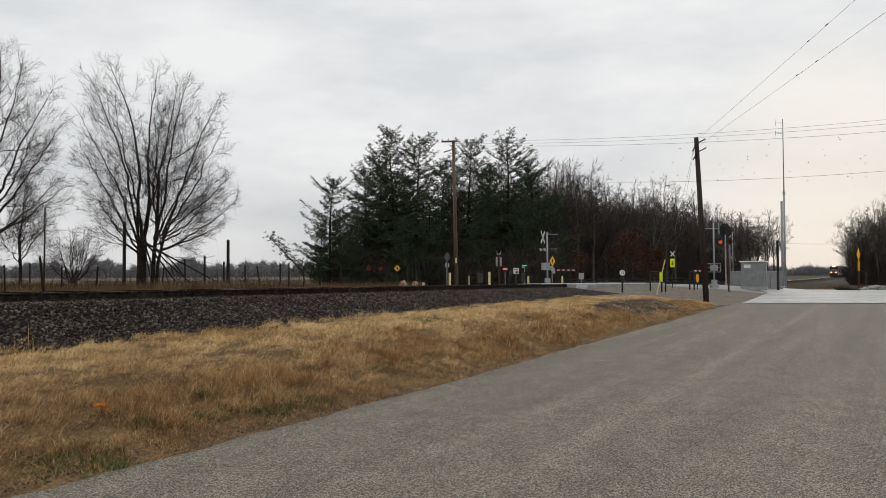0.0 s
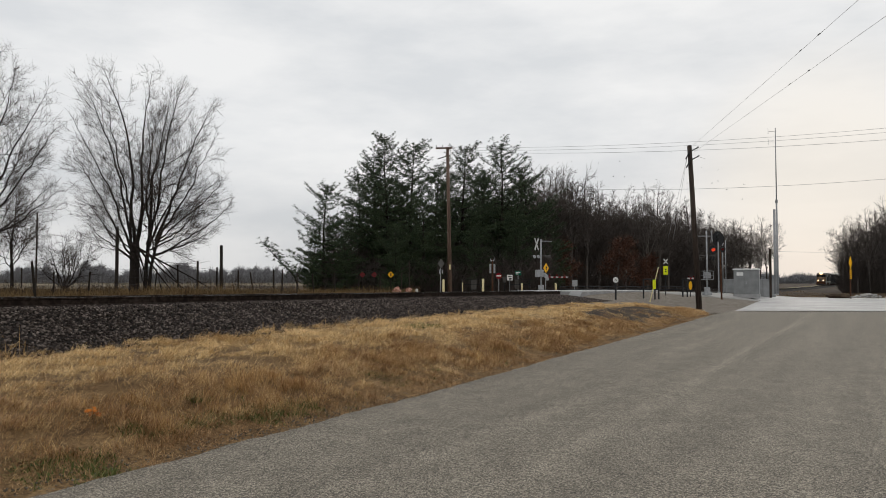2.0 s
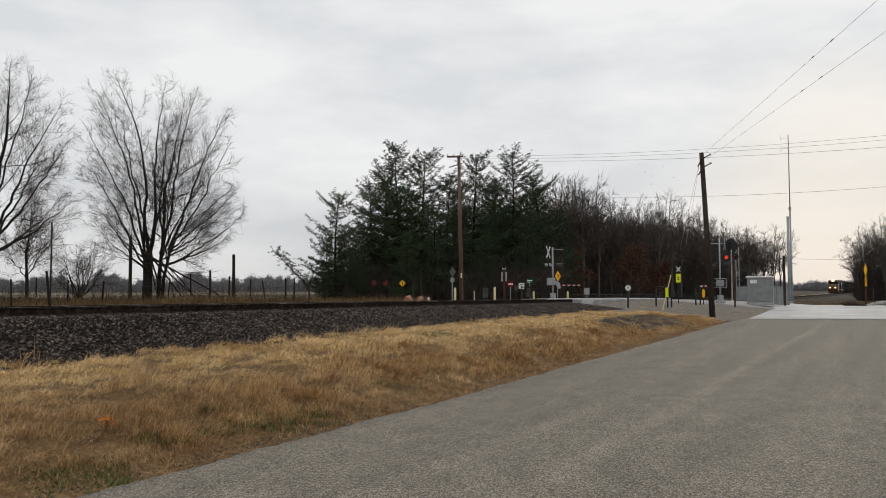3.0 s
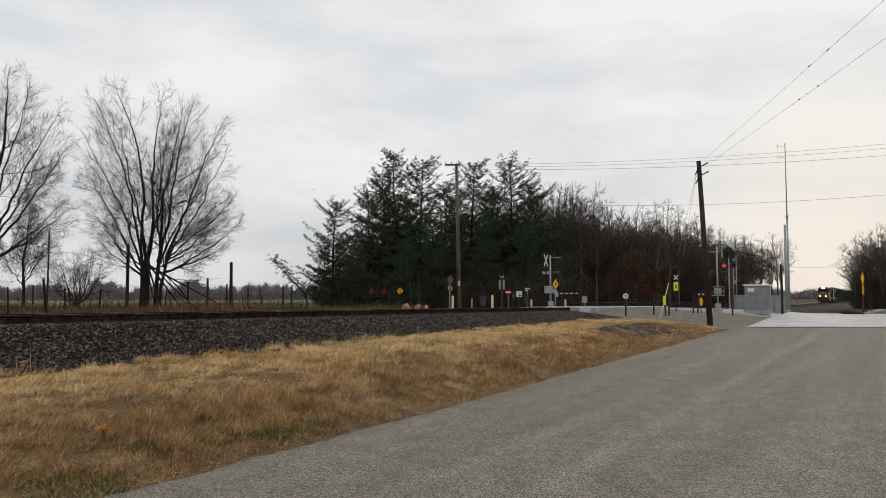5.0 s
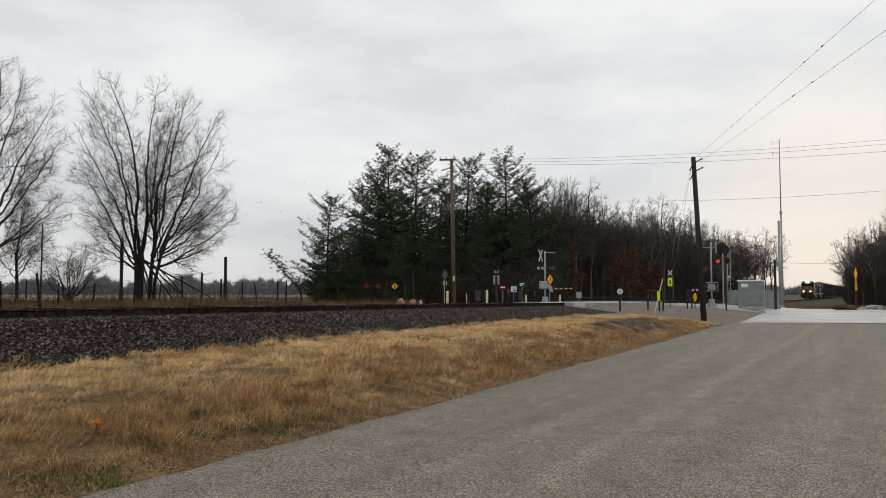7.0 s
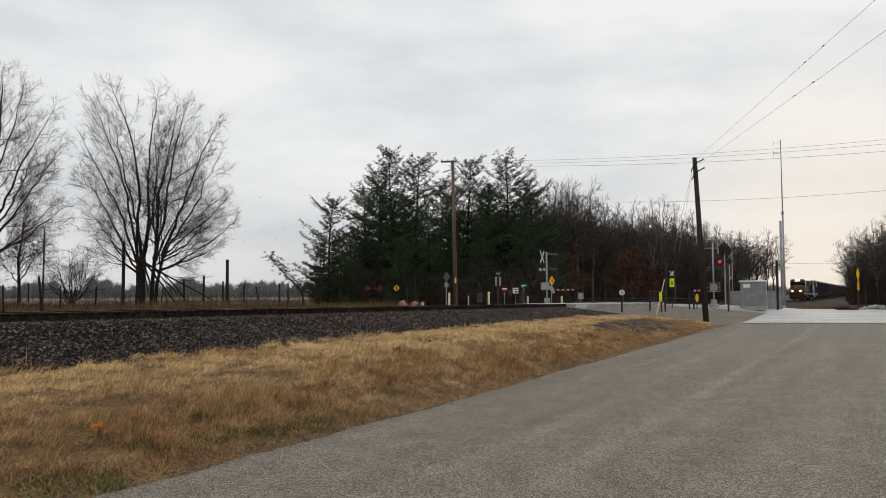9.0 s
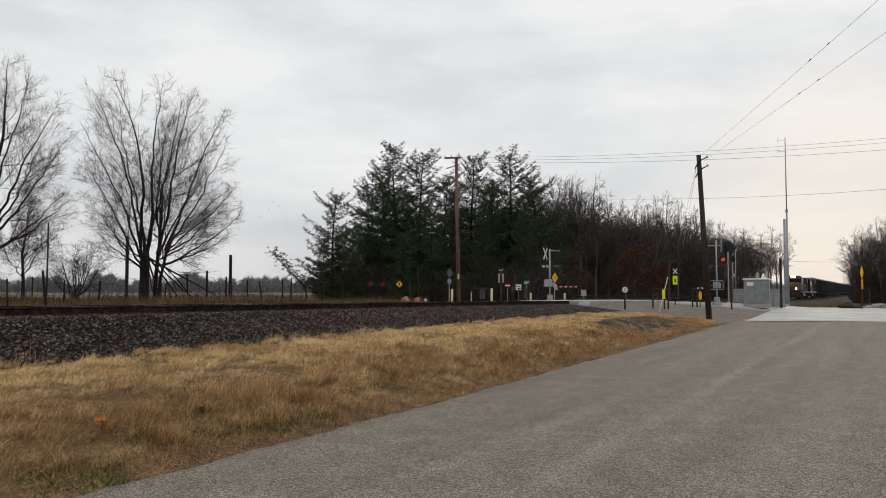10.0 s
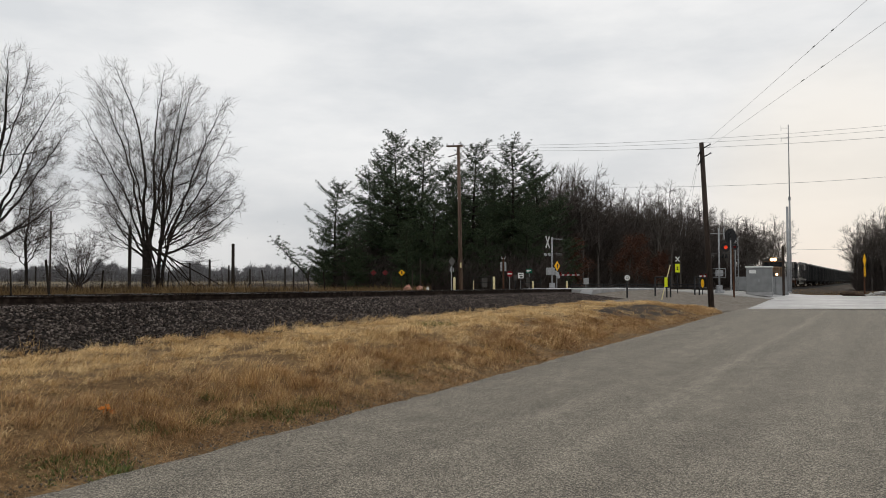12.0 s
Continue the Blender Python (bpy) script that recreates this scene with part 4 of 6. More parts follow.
def big_trees():
    pair = (M["bark"], M["twig"])
    # the spreading many-stemmed tree behind the track
    t = leader_tree("bare_tree", 5, [(1.6, -1.6, 3.0), (3.5, -3.1, 4.9), (5.3, -3.6, 6.0), (7.0, -3.7, 5.7), (9.0, -4.1, 5.4), (10.7, -4.3, 5.1), (11.6, -4.0, 4.8), (12.6, -3.7, 3.0), (14.4, -3.1, 1.2)],
                    [([(-0.05, 0, -0.2), (0.0, 0, 0.3), (0.02, 0, 1.5), (0.0, 0.02, 2.8)], [0.40, 0.30, 0.27, 0.28]),
                     ([(0.45, 0.6, -0.2), (0.5, 0.55, 1.4), (0.7, 0.4, 3.2)], [0.135, 0.12, 0.105]),
                     ([(0.8, 0.2, -0.2), (0.95, 0.1, 1.4), (1.4, 0.0, 3.4)], [0.105, 0.09, 0.08])],
                    [((0.0, 0, 2.3), (-2.3, 0.2, 14.0), 2.4, 0.118), ((-0.1, 0.1, 2.3), (-3.0, -0.6, 12.8), 1.4, 0.089), ((0.15, 0, 2.4), (0.6, 0.5, 13.6), 1.0, 0.111),
                     ((0.68, 0.4, 2.9), (1.7, 0.9, 12.6), 1.3, 0.104), ((0.68, 0.4, 2.9), (3.0, -0.4, 13.0), 1.2, 0.089), ((1.35, 0, 3.1), (4.7, 0.3, 11.8), 1.2, 0.089),
                     ((1.35, 0, 3.0), (5.0, -0.6, 9.3), 1.0, 0.070), ((1.05, 0.1, 2.2), (5.7, 0.4, 5.4), 0.75, 0.063), ((1.35, 0, 3.2), (5.2, 0.7, 7.0), 0.85, 0.063),
                     ((-0.1, 0, 2.0), (-3.2, 0.3, 6.0), 0.75, 0.059), ((-0.15, 0, 2.4), (-3.9, 0.4, 10.6), 1.15, 0.081), ((-0.15, -0.1, 2.2), (-3.5, -0.5, 8.6), 0.95, 0.067),
                     ((0.1, 0.15, 2.4), (0.3, 2.8, 11.6), 1.1, 0.081), ((0.0, -0.15, 2.4), (-0.6, -2.7, 11.2), 1.1, 0.081), ((0.9, 0.2, 2.8), (1.6, -2.6, 10.0), 1.0, 0.074),
                     ((0.68, 0.45, 2.9), (2.7, 2.5, 8.6), 0.9, 0.067), ((1.05, 0.1, 2.4), (2.2, -2.9, 6.6), 0.8, 0.059), ((1.0, 0.1, 2.3), (4.6, 0.5, 3.9), 0.7, 0.055), ((0.1, 0, 2.1), (-2.6, -0.6, 4.2), 0.7, 0.055), ((0.9, 0, 2.6), (4.4, -1.6, 4.8), 0.75, 0.055), ((0.1, -0.1, 2.4), (-1.6, -2.0, 4.9), 0.8, 0.05), ((1.2, 0, 3.0), (3.6, 1.8, 5.2), 0.8, 0.055)],
                    pair, "large bare many-stemmed maple with fine upswept twigs beyond the track", twig_r=0.0066, reach=0.42, clear=0.07, side_gap=0.33, sub_gap=0.23, twig_gap=0.11, rise=0.06, open_heart=0.75, twig=(0.25, 0.75), thick=0.34)
    settle(t, -17.71, 46)
    t.location = (-17.86, 46, 0.87)
    # a broken limb hanging to the ground beside it
    verts, faces = [], []
    rng = random.Random(8)
    limbs = []
    for p, d, ln, r in (((-0.3, 0, 0.1), (0.80, -0.1, -0.55), 5.0, 0.075), ((-0.1, -0.1, 0), (0.62, 0.1, -0.75), 3.6, 0.07), ((-0.2, -0.2, 0.0), (0.45, -0.1, -0.86), 3.0, 0.065), ((0.7, 0, -0.45), (0.72, 0.1, -0.66), 3.2, 0.06),
                        ((-0.3, -0.2, 0.1), (0.18, -0.1, -1.0), 2.4, 0.05), ((0.3, -0.2, -0.15), (0.76, -0.2, -0.6), 3.8, 0.06)):
        grow(rng, limbs, Vector(p), Vector(d), ln, r, 2, dict(MAPLE, up=-0.02, bend=0.07, kids=[9, 7, 6, 3, 2], levels=4))
    for k, pts, radii in limbs:
        tube(verts, faces, pts, radii, 4)
    o = link_mesh("broken_limb", verts, faces, M["bark"])
    o.parent = t
    o["kind"] = "stuff"
    o.matrix_basis = pose(0.55, -0.3, 2.65)
    # its neighbour, cut by the view's edge
    t2 = leader_tree("bare_tree", 9, [(2.4, -3.2, 3.2), (4.0, -4.2, 4.4), (6.0, -4.6, 5.0), (8.0, -4.5, 4.8), (10.0, -4.0, 4.2), (11.6, -3.2, 3.4), (13.0, -2.0, 2.2), (13.9, -0.8, 1.2)],
                     [([(0, 0, -0.2), (0.02, 0, 0.4), (0.05, 0, 2.0), (0.0, 0, 4.0)], [0.34, 0.27, 0.24, 0.21])],
                     [((0, 0, 3.7), (0.4, 0.3, 13.6), 1.0, 0.144), ((0, 0, 3.0), (4.3, 0.3, 6.0), 0.85, 0.065), ((0, 0, 3.6), (4.2, -0.5, 9.0), 0.95, 0.079), ((0, 0, 4.2), (3.1, 0.6, 11.2), 1.1, 0.079),
                      ((0.05, 0, 5.2), (2.0, -0.4, 12.6), 1.1, 0.065), ((0, 0, 3.4), (-4.0, 0.3, 8.0), 0.95, 0.072), ((0, 0, 4.4), (-2.6, -0.3, 11.6), 1.1, 0.072), ((0, 0, 2.8), (-3.8, 0, 5.4), 0.85, 0.065),
                      ((0, 0.1, 3.8), (0.8, 3.4, 9.4), 1.0, 0.072), ((0, -0.1, 3.4), (1.4, -3.2, 8.2), 0.95, 0.072), ((0, -0.1, 4.4), (0.9, -2.4, 11.0), 1.05, 0.072), ((0, 0.1, 3.0), (2.4, 3.2, 6.6), 0.9, 0.065)],
                     pair, "large bare tree with long ascending limbs beyond the track", twig_r=0.0066, reach=0.44, side_gap=0.30, sub_gap=0.22, twig_gap=0.11, rise=0.06, open_heart=0.5, twig=(0.25, 0.75), thick=0.34)
    settle(t2, -25.35, 43, 0, 1.05)
    t3 = leader_tree("bare_tree", 12, [(1.4, -1.5, 1.5), (3.0, -2.5, 2.5), (5.0, -2.3, 2.3), (7.0, -1.4, 1.4), (8.4, -0.4, 0.4)], [([(0, 0, -0.2), (0.03, 0, 1.0), (0, 0, 2.2)], [0.15, 0.12, 0.11])],
                     [((0, 0, 2.0), (0.1, 0.1, 8.1), 1.0, 0.10), ((0, 0, 2.2), (1.9, 0.3, 5.6), 0.8, 0.045), ((0, 0, 2.0), (-1.9, -0.2, 5.2), 0.8, 0.045), ((0, 0, 3.0), (0.9, -1.0, 6.8), 0.9, 0.04), ((0, 0, 3.0), (-0.9, 0.9, 6.8), 0.9, 0.04)],
                     pair, "slender young bare tree in the field", twig_r=0.009, reach=0.45, side_gap=0.22, sub_gap=0.22, twig_gap=0.1, thick=0.4, clear=0.05, rise=0.03)
    settle(t3, -30.59, 56)
    spray = []
    for k in range(13):
        th = k * 2.4
        spray.append(((0.05 * math.cos(th), 0.05 * math.sin(th), 0.5), (2.4 * math.cos(th) * (0.35 + 0.05 * k) + 0.3, 2.2 * math.sin(th) * (0.35 + 0.05 * k), 4.6 - 0.16 * k), 0.8, 0.05))
    t4 = leader_tree("bare_shrub", 14, [(0.5, -1.4, 1.6), (1.6, -2.6, 3.2), (2.8, -2.7, 3.6), (4.0, -2.2, 3.0), (5.0, -0.9, 1.2)], [([(0, 0, -0.2), (0, 0, 0.7)], [0.13, 0.1])], spray,
                     pair, "wide bare thorny shrub at the field fence", twig_r=0.007, reach=0.45, side_gap=0.3, sub_gap=0.24, twig_gap=0.12, thick=0.4, clear=0.2, rise=0.0)
    t4["category"] = "shrub"
    settle(t4, -26.78, 56)


big_trees()


def pine_mesh(seed, h, lean=0.0):
    """Trunk and limbs as one list, needle tufts as another: a white pine with layered, uneven limbs."""
    rng = random.Random(seed)
    tv, tf, tuft = [], [], []
    pts = [Vector((0.25 * math.sin(z * 0.35 + seed) * z / h + lean * z, 0.2 * math.cos(z * 0.3 + seed) * z / h, z)) for z in [h * i / 9 for i in range(10)]]
    tube(tv, tf, pts, [0.26 * (1 - 0.93 * i / 9) * h / 15 for i in range(10)], 7)
    z = 0.8
    while z < h - 0.4:
        q = z / h * 9
        i = min(int(q), 8)
        c = pts[i].lerp(pts[i + 1], q - i)
        f = z / h
        reach = h * (0.27 * (1 - f) ** 0.5 + 0.05) * rng.uniform(0.7, 1.25)
        for k in range(rng.randint(4, 6)):
            th = rng.uniform(0, math.tau)
            ln = reach * rng.uniform(0.45, 1.2)
            if rng.random() < 0.08:
                ln *= 1.3
            rise = rng.uniform(-0.12, 0.2) + 0.8 * max(0.0, f - 0.4)
            d = Vector((math.cos(th), math.sin(th), rise)).normalized()
            lp = [c, c + d * ln * 0.5, c + d * ln + Vector((0, 0, 0.2 * ln))]
            tube(tv, tf, lp, [0.05 * (1.1 - f), 0.028, 0.008], 3)
            m = max(5, int(ln * (13.0 if f < 0.62 else 9.0)))
            for j in range(m):
                g = 0.2 + 0.8 * (j + rng.random()) / m
                p = lp[0].lerp(lp[1], g * 2) if g < 0.5 else lp[1].lerp(lp[2], g * 2 - 1)
                spread = 0.34 * ln * (1.15 - g) + 0.12
                off = Vector((-math.sin(th), math.cos(th), 0)) * rng.gauss(0, 0.55) * spread + Vector((0, 0, rng.uniform(-0.02, 0.22)))
                tuft.append((p + off, rng.uniform(0.18, 0.34) * (1.25 - 0.4 * f)))
        z += rng.uniform(0.30, 0.58)
    for k in range(14):
        tuft.append((pts[-1] + Vector((rng.gauss(0, 0.12), rng.gauss(0, 0.12), rng.uniform(-0.7, 0.1))), 0.22))
    return tv, tf, tuft


def needles(clumps, seed, per=9):
    rng = np.random.default_rng(seed)
    c = np.array([t[0] for t in clumps]); r = np.array([t[1] for t in clumps])
    n = len(c)
    d = rng.normal(size=(n, per, 3)); d[:, :, 2] = d[:, :, 2] * 0.55 + 0.3
    d /= np.linalg.norm(d, axis=2, keepdims=True)
    side = np.cross(d, rng.normal(size=(n, per, 3))); side /= np.linalg.norm(side, axis=2, keepdims=True)
    L = r[:, None, None] * rng.uniform(0.6, 1.2, (n, per, 1))
    a = c[:, None] + d * L * 0.15 + side * 0.025
    b = c[:, None] + d * L * 0.15 - side * 0.025
    t = c[:, None] + d * L
    v = np.stack([a, b, t], 2).reshape(-1, 3)
    return v, np.arange(len(v)), np.full(n * per, 3)


def pines():
    kinds = []
    for k, (seed, h, lean) in enumerate(((3, 15.5, 0.01), (7, 14.5, -0.015), (15, 13.0, 0.02))):
        ob = new("pine_tree")
        tagged(ob, "tall dark green pine with ragged layered limbs", "tree", "pines beyond the track")
        tv, tf, sprays = pine_mesh(seed, h, lean)
        link_mesh("trunk", tv, tf, M["bark"], True).parent = ob
        v, f, s = needles(sprays, seed)
        soup("crown", v, f, s, M["needle"]).parent = ob
        kinds.append((ob, h))
    # plan position, wanted height, kind
    rows = [(-9.95, 70, 10.01, 2), (-7.26, 76, 11.81, 1), (-4.27, 73, 14.99, 0), (-2.11, 75, 14.87, 1),
            (0.36, 80, 13.28, 2), (3.04, 76, 14.65, 0), (6.9, 77, 15.07, 1), (9.82, 79, 13.13, 2),
            (-6.31, 82, 14.51, 0), (5.35, 84, 13.59, 2), (-0.83, 70, 8.6, 2), (7.78, 72, 8.01, 1),
            (-7.75, 68, 5.59, 0), (-3.17, 67, 6.02, 1), (-11.14, 72, 5.87, 0), (3.94, 70, 6.51, 0),
            (-3.48, 84, 12.64, 2), (1.32, 85, 13.1, 1), (5.41, 83, 12.5, 0), (9.5, 85, 12.47, 2), (12.5, 84, 10.13, 1), (1.63, 71, 6.32, 2)]
    used = set()
    for i, (x, y, h, k) in enumerate(rows):
        ob, h0 = kinds[k]
        if k in used:
            ob = copy_thing(ob, Matrix())
        used.add(k)
        settle(ob, x, y, i * 77 % 360, h / h0)
    # a low limb reaching far out over the field from the outermost pine
    ob = new("pine_limb_tree")
    ob.name = "pine_sapling"
    tagged(ob, "leaning sparse pine sapling at the edge of the pines", "tree")
    tv, tf, sprays = [], [], []
    r = random.Random(3)
    lp = [Vector((0, 0, 0)), Vector((-0.5, 0, 1.6)), Vector((-1.6, 0, 2.7)), Vector((-3.4, 0, 4.6))]
    tube(tv, tf, lp, [0.09, 0.07, 0.05, 0.015], 5)
    for k in range(150):
        g = 0.9 + 2.1 * r.random()
        p = lp[int(g)].lerp(lp[min(int(g) + 1, 3)], g - int(g))
        q = p + Vector((r.gauss(0.1, 0.3), r.gauss(0, 0.3), r.gauss(0.15, 0.22)))
        tube(tv, tf, [p, q], [0.01, 0.005], 3)
        sprays.append((q, r.uniform(0.15, 0.28)))
    link_mesh("trunk", tv, tf, M["bark"]).parent = ob
    v, f, c = needles(sprays, 9, 12)
    soup("crown", v, f, c, M["needle"]).parent = ob
    settle(ob, -11.33, 66)


pines()


def woods():
    """The bare wood: a few tree forms, copied with turns and sizes."""
    forms = []
    for seed in (21, 22, 23, 24, 25, 26):
        r = random.Random(seed)
        k = r.uniform(0.85, 1.15)
        lean = r.uniform(-0.7, 0.7)
        crown = [(3.0, -1.3 * k, 1.3 * k), (6.0, -2.7 * k, 2.7 * k), (9.0, -3.3 * k, 3.3 * k), (12.0, -2.9 * k, 2.9 * k), (13.6, -1.9 * k, 1.9 * k), (14.6, -0.8, 0.8)]
        stem = [((0, 0, 3.0), (lean, 0.2, 14.2), 1.0, 0.13)]
        for q in range(5):
            th = q * 1.257 + r.uniform(0, 0.8)
            top = r.uniform(10.5, 13.2)
            stem.append(((lean * 0.2, 0, r.uniform(3.6, 6.2)), (2.3 * k * math.cos(th) + lean * 0.6, 2.3 * k * math.sin(th), top), 0.85, 0.06))
        t = leader_tree("woodland_tree", seed, crown, [([(0, 0, -0.4), (0.03, 0, 1.6), (lean * 0.1, 0, 3.4)], [0.19, 0.15, 0.135])], stem, (M["wood_trunk"], M["wood_bark"]),
                        "tall bare woodland tree with thin dark trunk", "bare trees of the wood", side_gap=0.66, sub_gap=0.62, twig_gap=0.19, twig=(0.4, 1.15), twig_r=0.022, reach=0.42, rise=0.06, clear=0.1, steps=(3, 2), sides=(3, 3))
        forms.append(t)
    rng = random.Random(4)
    placed = []
    # along the wood's front; depth rows behind it
    for i in range(185):
        f = rng.random() ** 0.8
        x0, y0 = 10.0 + 69.0 * f, 96.0 + 80.0 * f
        if f > 0.8 and rng.random() < 0.25:
            continue
        back = rng.random() ** 1.3 * 26.0
        x, y = x0 - back * 0.35, y0 + back * 0.95
        h = rng.uniform(0.8, 1.08) * (17.2 - 1.7 * f + 0.8 * math.sin(f * 14))
        placed.append((x, y, h))
    # a few taller crowns standing out of it
    for x, y, h in ((36.5, 122, 18.0), (38.5, 124, 17.4), (34.0, 120, 17.0), (21.5, 106, 17.8), (19.0, 104, 17.2)):
        placed.append((x, y, h))
    # the grove across the track
    for i in range(46):
        y = rng.uniform(150, 190)
        x = y * (0.538 + 0.13 * rng.random())
        h = rng.uniform(0.75, 1.1) * (15.0 + 60 * (x / y - 0.538))
        placed.append((x, y, min(h, 21.0)))
    for i, (x, y, h) in enumerate(placed):
        t = forms[i % 6]
        if i >= 6:
            t = copy_thing(t, Matrix())
        settle(t, x, y, rng.uniform(0, 360), h / 14.6)


woods()


def brush(name, count, where, height, mat, label, seed, thin=0.012, spread=0.6):
    """A thicket of upright shoots and side twigs."""
    rng = np.random.default_rng(seed)
    base = np.array([where(rng) for i in range(count)])
    wave = np.array([noise.noise(Vector((b[0] * 0.13, b[1] * 0.13, seed))) for b in base])
    L = height * rng.uniform(0.3, 1.1, count) * (1.0 + 0.9 * wave)
    d = rng.normal(0, spread, (count, 3)); d[:, 2] = 1.0
    d /= np.linalg.norm(d, axis=1, keepdims=True)
    side = np.cross(d, rng.normal(size=(count, 3))); side /= np.linalg.norm(side, axis=1, keepdims=True)
    tip = base + d * L[:, None]
    w = thin * rng.uniform(0.6, 1.6, (count, 1))
    fwd = np.cross(d, side)
    v = np.stack([base - side * w, base + side * w, base - fwd * w, base + fwd * w, tip], 1).reshape(-1, 3)
    f = (np.array([0, 1, 4, 2, 3, 4])[None] + 5 * np.arange(count)[:, None]).reshape(-1)
    ob = soup(name, v, f, np.full(count * 2, 3), mat)
    return tagged(ob, label, "undergrowth", kind="stuff")


def under_wood(rng):
    f = rng.random() * 0.86
    back = rng.random() * 14
    x, y = 10.0 + 70.0 * f - back * 0.35, 95.0 + 80.0 * f + back * 0.95
    return (x, y, ground_z(*sa(x, y)) + rng.random() ** 1.3 * (11.0 - 7.6 * ease(f, 0.42, 0.64)))


def under_pines(rng):
    y = 68 + rng.random() * 19
    x = y * (-0.14 + 0.295 * rng.random())
    return (x, y, ground_z(*sa(x, y)) + rng.random() ** 1.3 * (2.0 + 0.36 * (y - 68)))


def under_grove(rng):
    y = 150 + 45 * rng.random()
    x = y * (0.54 + 0.13 * rng.random())
    return (x, y, ground_z(*sa(x, y)) + rng.random() ** 2 * 6.0)


brush("wood_undergrowth", 70000, under_wood, 3.0, M["wood_bark"], "dense dark brown undergrowth below the bare wood", 31, 0.03, 0.75)
brush("pine_undergrowth", 30000, under_pines, 1.7, M["wood_bark"], "dark twiggy undergrowth below the pines", 32, 0.022, 1.0)
brush("grove_undergrowth", 20000, under_grove, 3.4, M["wood_bark"], "dense dark undergrowth of the far grove", 33, 0.035)


def field_weeds(rng):
    y = 33 + rng.random() ** 1.5 * 40
    x = y * (-0.64 + 0.62 * rng.random())
    return (x, y, ground_z(*sa(x, y)))


brush("field_weeds", 34000, field_weeds, 0.6, M["field_weed"], "rough brown and yellow weeds along the field fence", 34, 0.010, 0.5)["category"] = "weeds"


def far_line(rng):
    b = -0.72 + 0.60 * rng.random()
    y = 520 + 120 * rng.random()
    clump = 0.32 + 0.7 * noise.noise(Vector((b * 26, 0, 0))) + 0.6 * noise.noise(Vector((b * 85, 2, 0)))
    return (b * y, y, -0.8 + (3.6 + max(0.0, clump) * 15.0) * rng.random() ** 0.8)


# these woods get their haze only from the pale bark colour
brush("distant_woods", 42000, far_line, 4.5, M["hazed_bark"], "bare woods along the horizon, coloured pale grey for haze", 35, 0.19, 0.9)["category"] = "woods"


def far_right(rng):
    b = 0.38 + 0.26 * rng.random()
    y = 640 + 60 * rng.random()
    clump = 0.35 + 0.6 * noise.noise(Vector((b * 40, 9, 0)))
    return (b * y, y, -2.5 + (4.0 + max(0.0, clump) * 9.0) * rng.random())


brush("distant_hedge", 16000, far_right, 4.5, M["hazed_bark"], "low hedge on the horizon beyond the track, coloured pale grey for haze", 36, 0.22, 0.5)["category"] = "hedge"


def oaks():
    """Small oaks that keep their russet leaves, at the wood's edge."""
    rng = np.random.default_rng(77)
    for k, (x, y, h, w) in enumerate(((15.19, 90, 6.6, 2.6), (23.79, 98, 7.8, 3.0), (29.33, 104, 5.4, 2.2))):
        ob = new("oak_tree")
        tagged(ob, "small oak holding dry russet leaves at the wood's edge", "tree", "russet oaks")
        r = random.Random(50 + k)
        limbs = []
        grow(r, limbs, Vector((0, 0, 0)), Vector((0.03, 0, 1)), h * 0.8, 0.13, 0, dict(MAPLE, levels=2, angle=(40, 75), ratio=[0.5, 0.5, 0.5, 0.5]))
        verts, faces = [], []
        for lv, pts, radii in limbs:
            tube(verts, faces, pts, radii, 4)
        link_mesh("trunk", verts, faces, M["wood_bark"]).parent = ob
        ends = np.array([tuple(p) for lv, pts, radii in limbs if lv > 0 for p in pts[1:]])
        n = 5200
        c = ends[rng.integers(0, len(ends), n)] + rng.normal(0, 0.28, (n, 3))
        d = rng.normal(size=(n, 3)); d /= np.linalg.norm(d, axis=1, keepdims=True)
        e = np.cross(d, rng.normal(size=(n, 3))); e /= np.linalg.norm(e, axis=1, keepdims=True)
        L = rng.uniform(0.07, 0.14, (n, 1))
        v = np.stack([c - d * L, c + e * L * 0.5, c + d * L, c - e * L * 0.5], 1).reshape(-1, 3)
        cr = soup("crown", v, np.arange(4 * n), np.full(n, 4), M["oakleaf"])
        cr.parent = ob
        cr["kind"] = "stuff"
        settle(ob, x, y)


oaks()


def verge_right(rng):
    y = 72 + rng.random() ** 1.3 * 75
    x = y * (0.43 + 0.2 * rng.random())
    return (x, y, ground_z(*sa(x, y)))


def clear_verge(rng):
    """Beside the apron and the line, not on them."""
    while True:
        p = verge_right(rng)
        q, a = sa(p[0], p[1])
        if q > 3.2 and a > 100 - 0.3 * q:
            return p


brush("verge_weeds", 3500, clear_verge, 0.22, M["field_weed"], "low brown weeds on the dirt beside the line", 38, 0.02, 0.6)["category"] = "weeds"


def fence_stems(rng):
    y = 36 + rng.random() * 16
    x = y * (-0.60 + 0.42 * rng.random())
    return (x, y, ground_z(*sa(x, y)))


brush("tall_dry_weeds", 2600, fence_stems, 1.5, M["twig"], "tall thin dead weed stems along the field fence", 39, 0.006, 0.3)["category"] = "weeds"

# ---- poles and wires ----


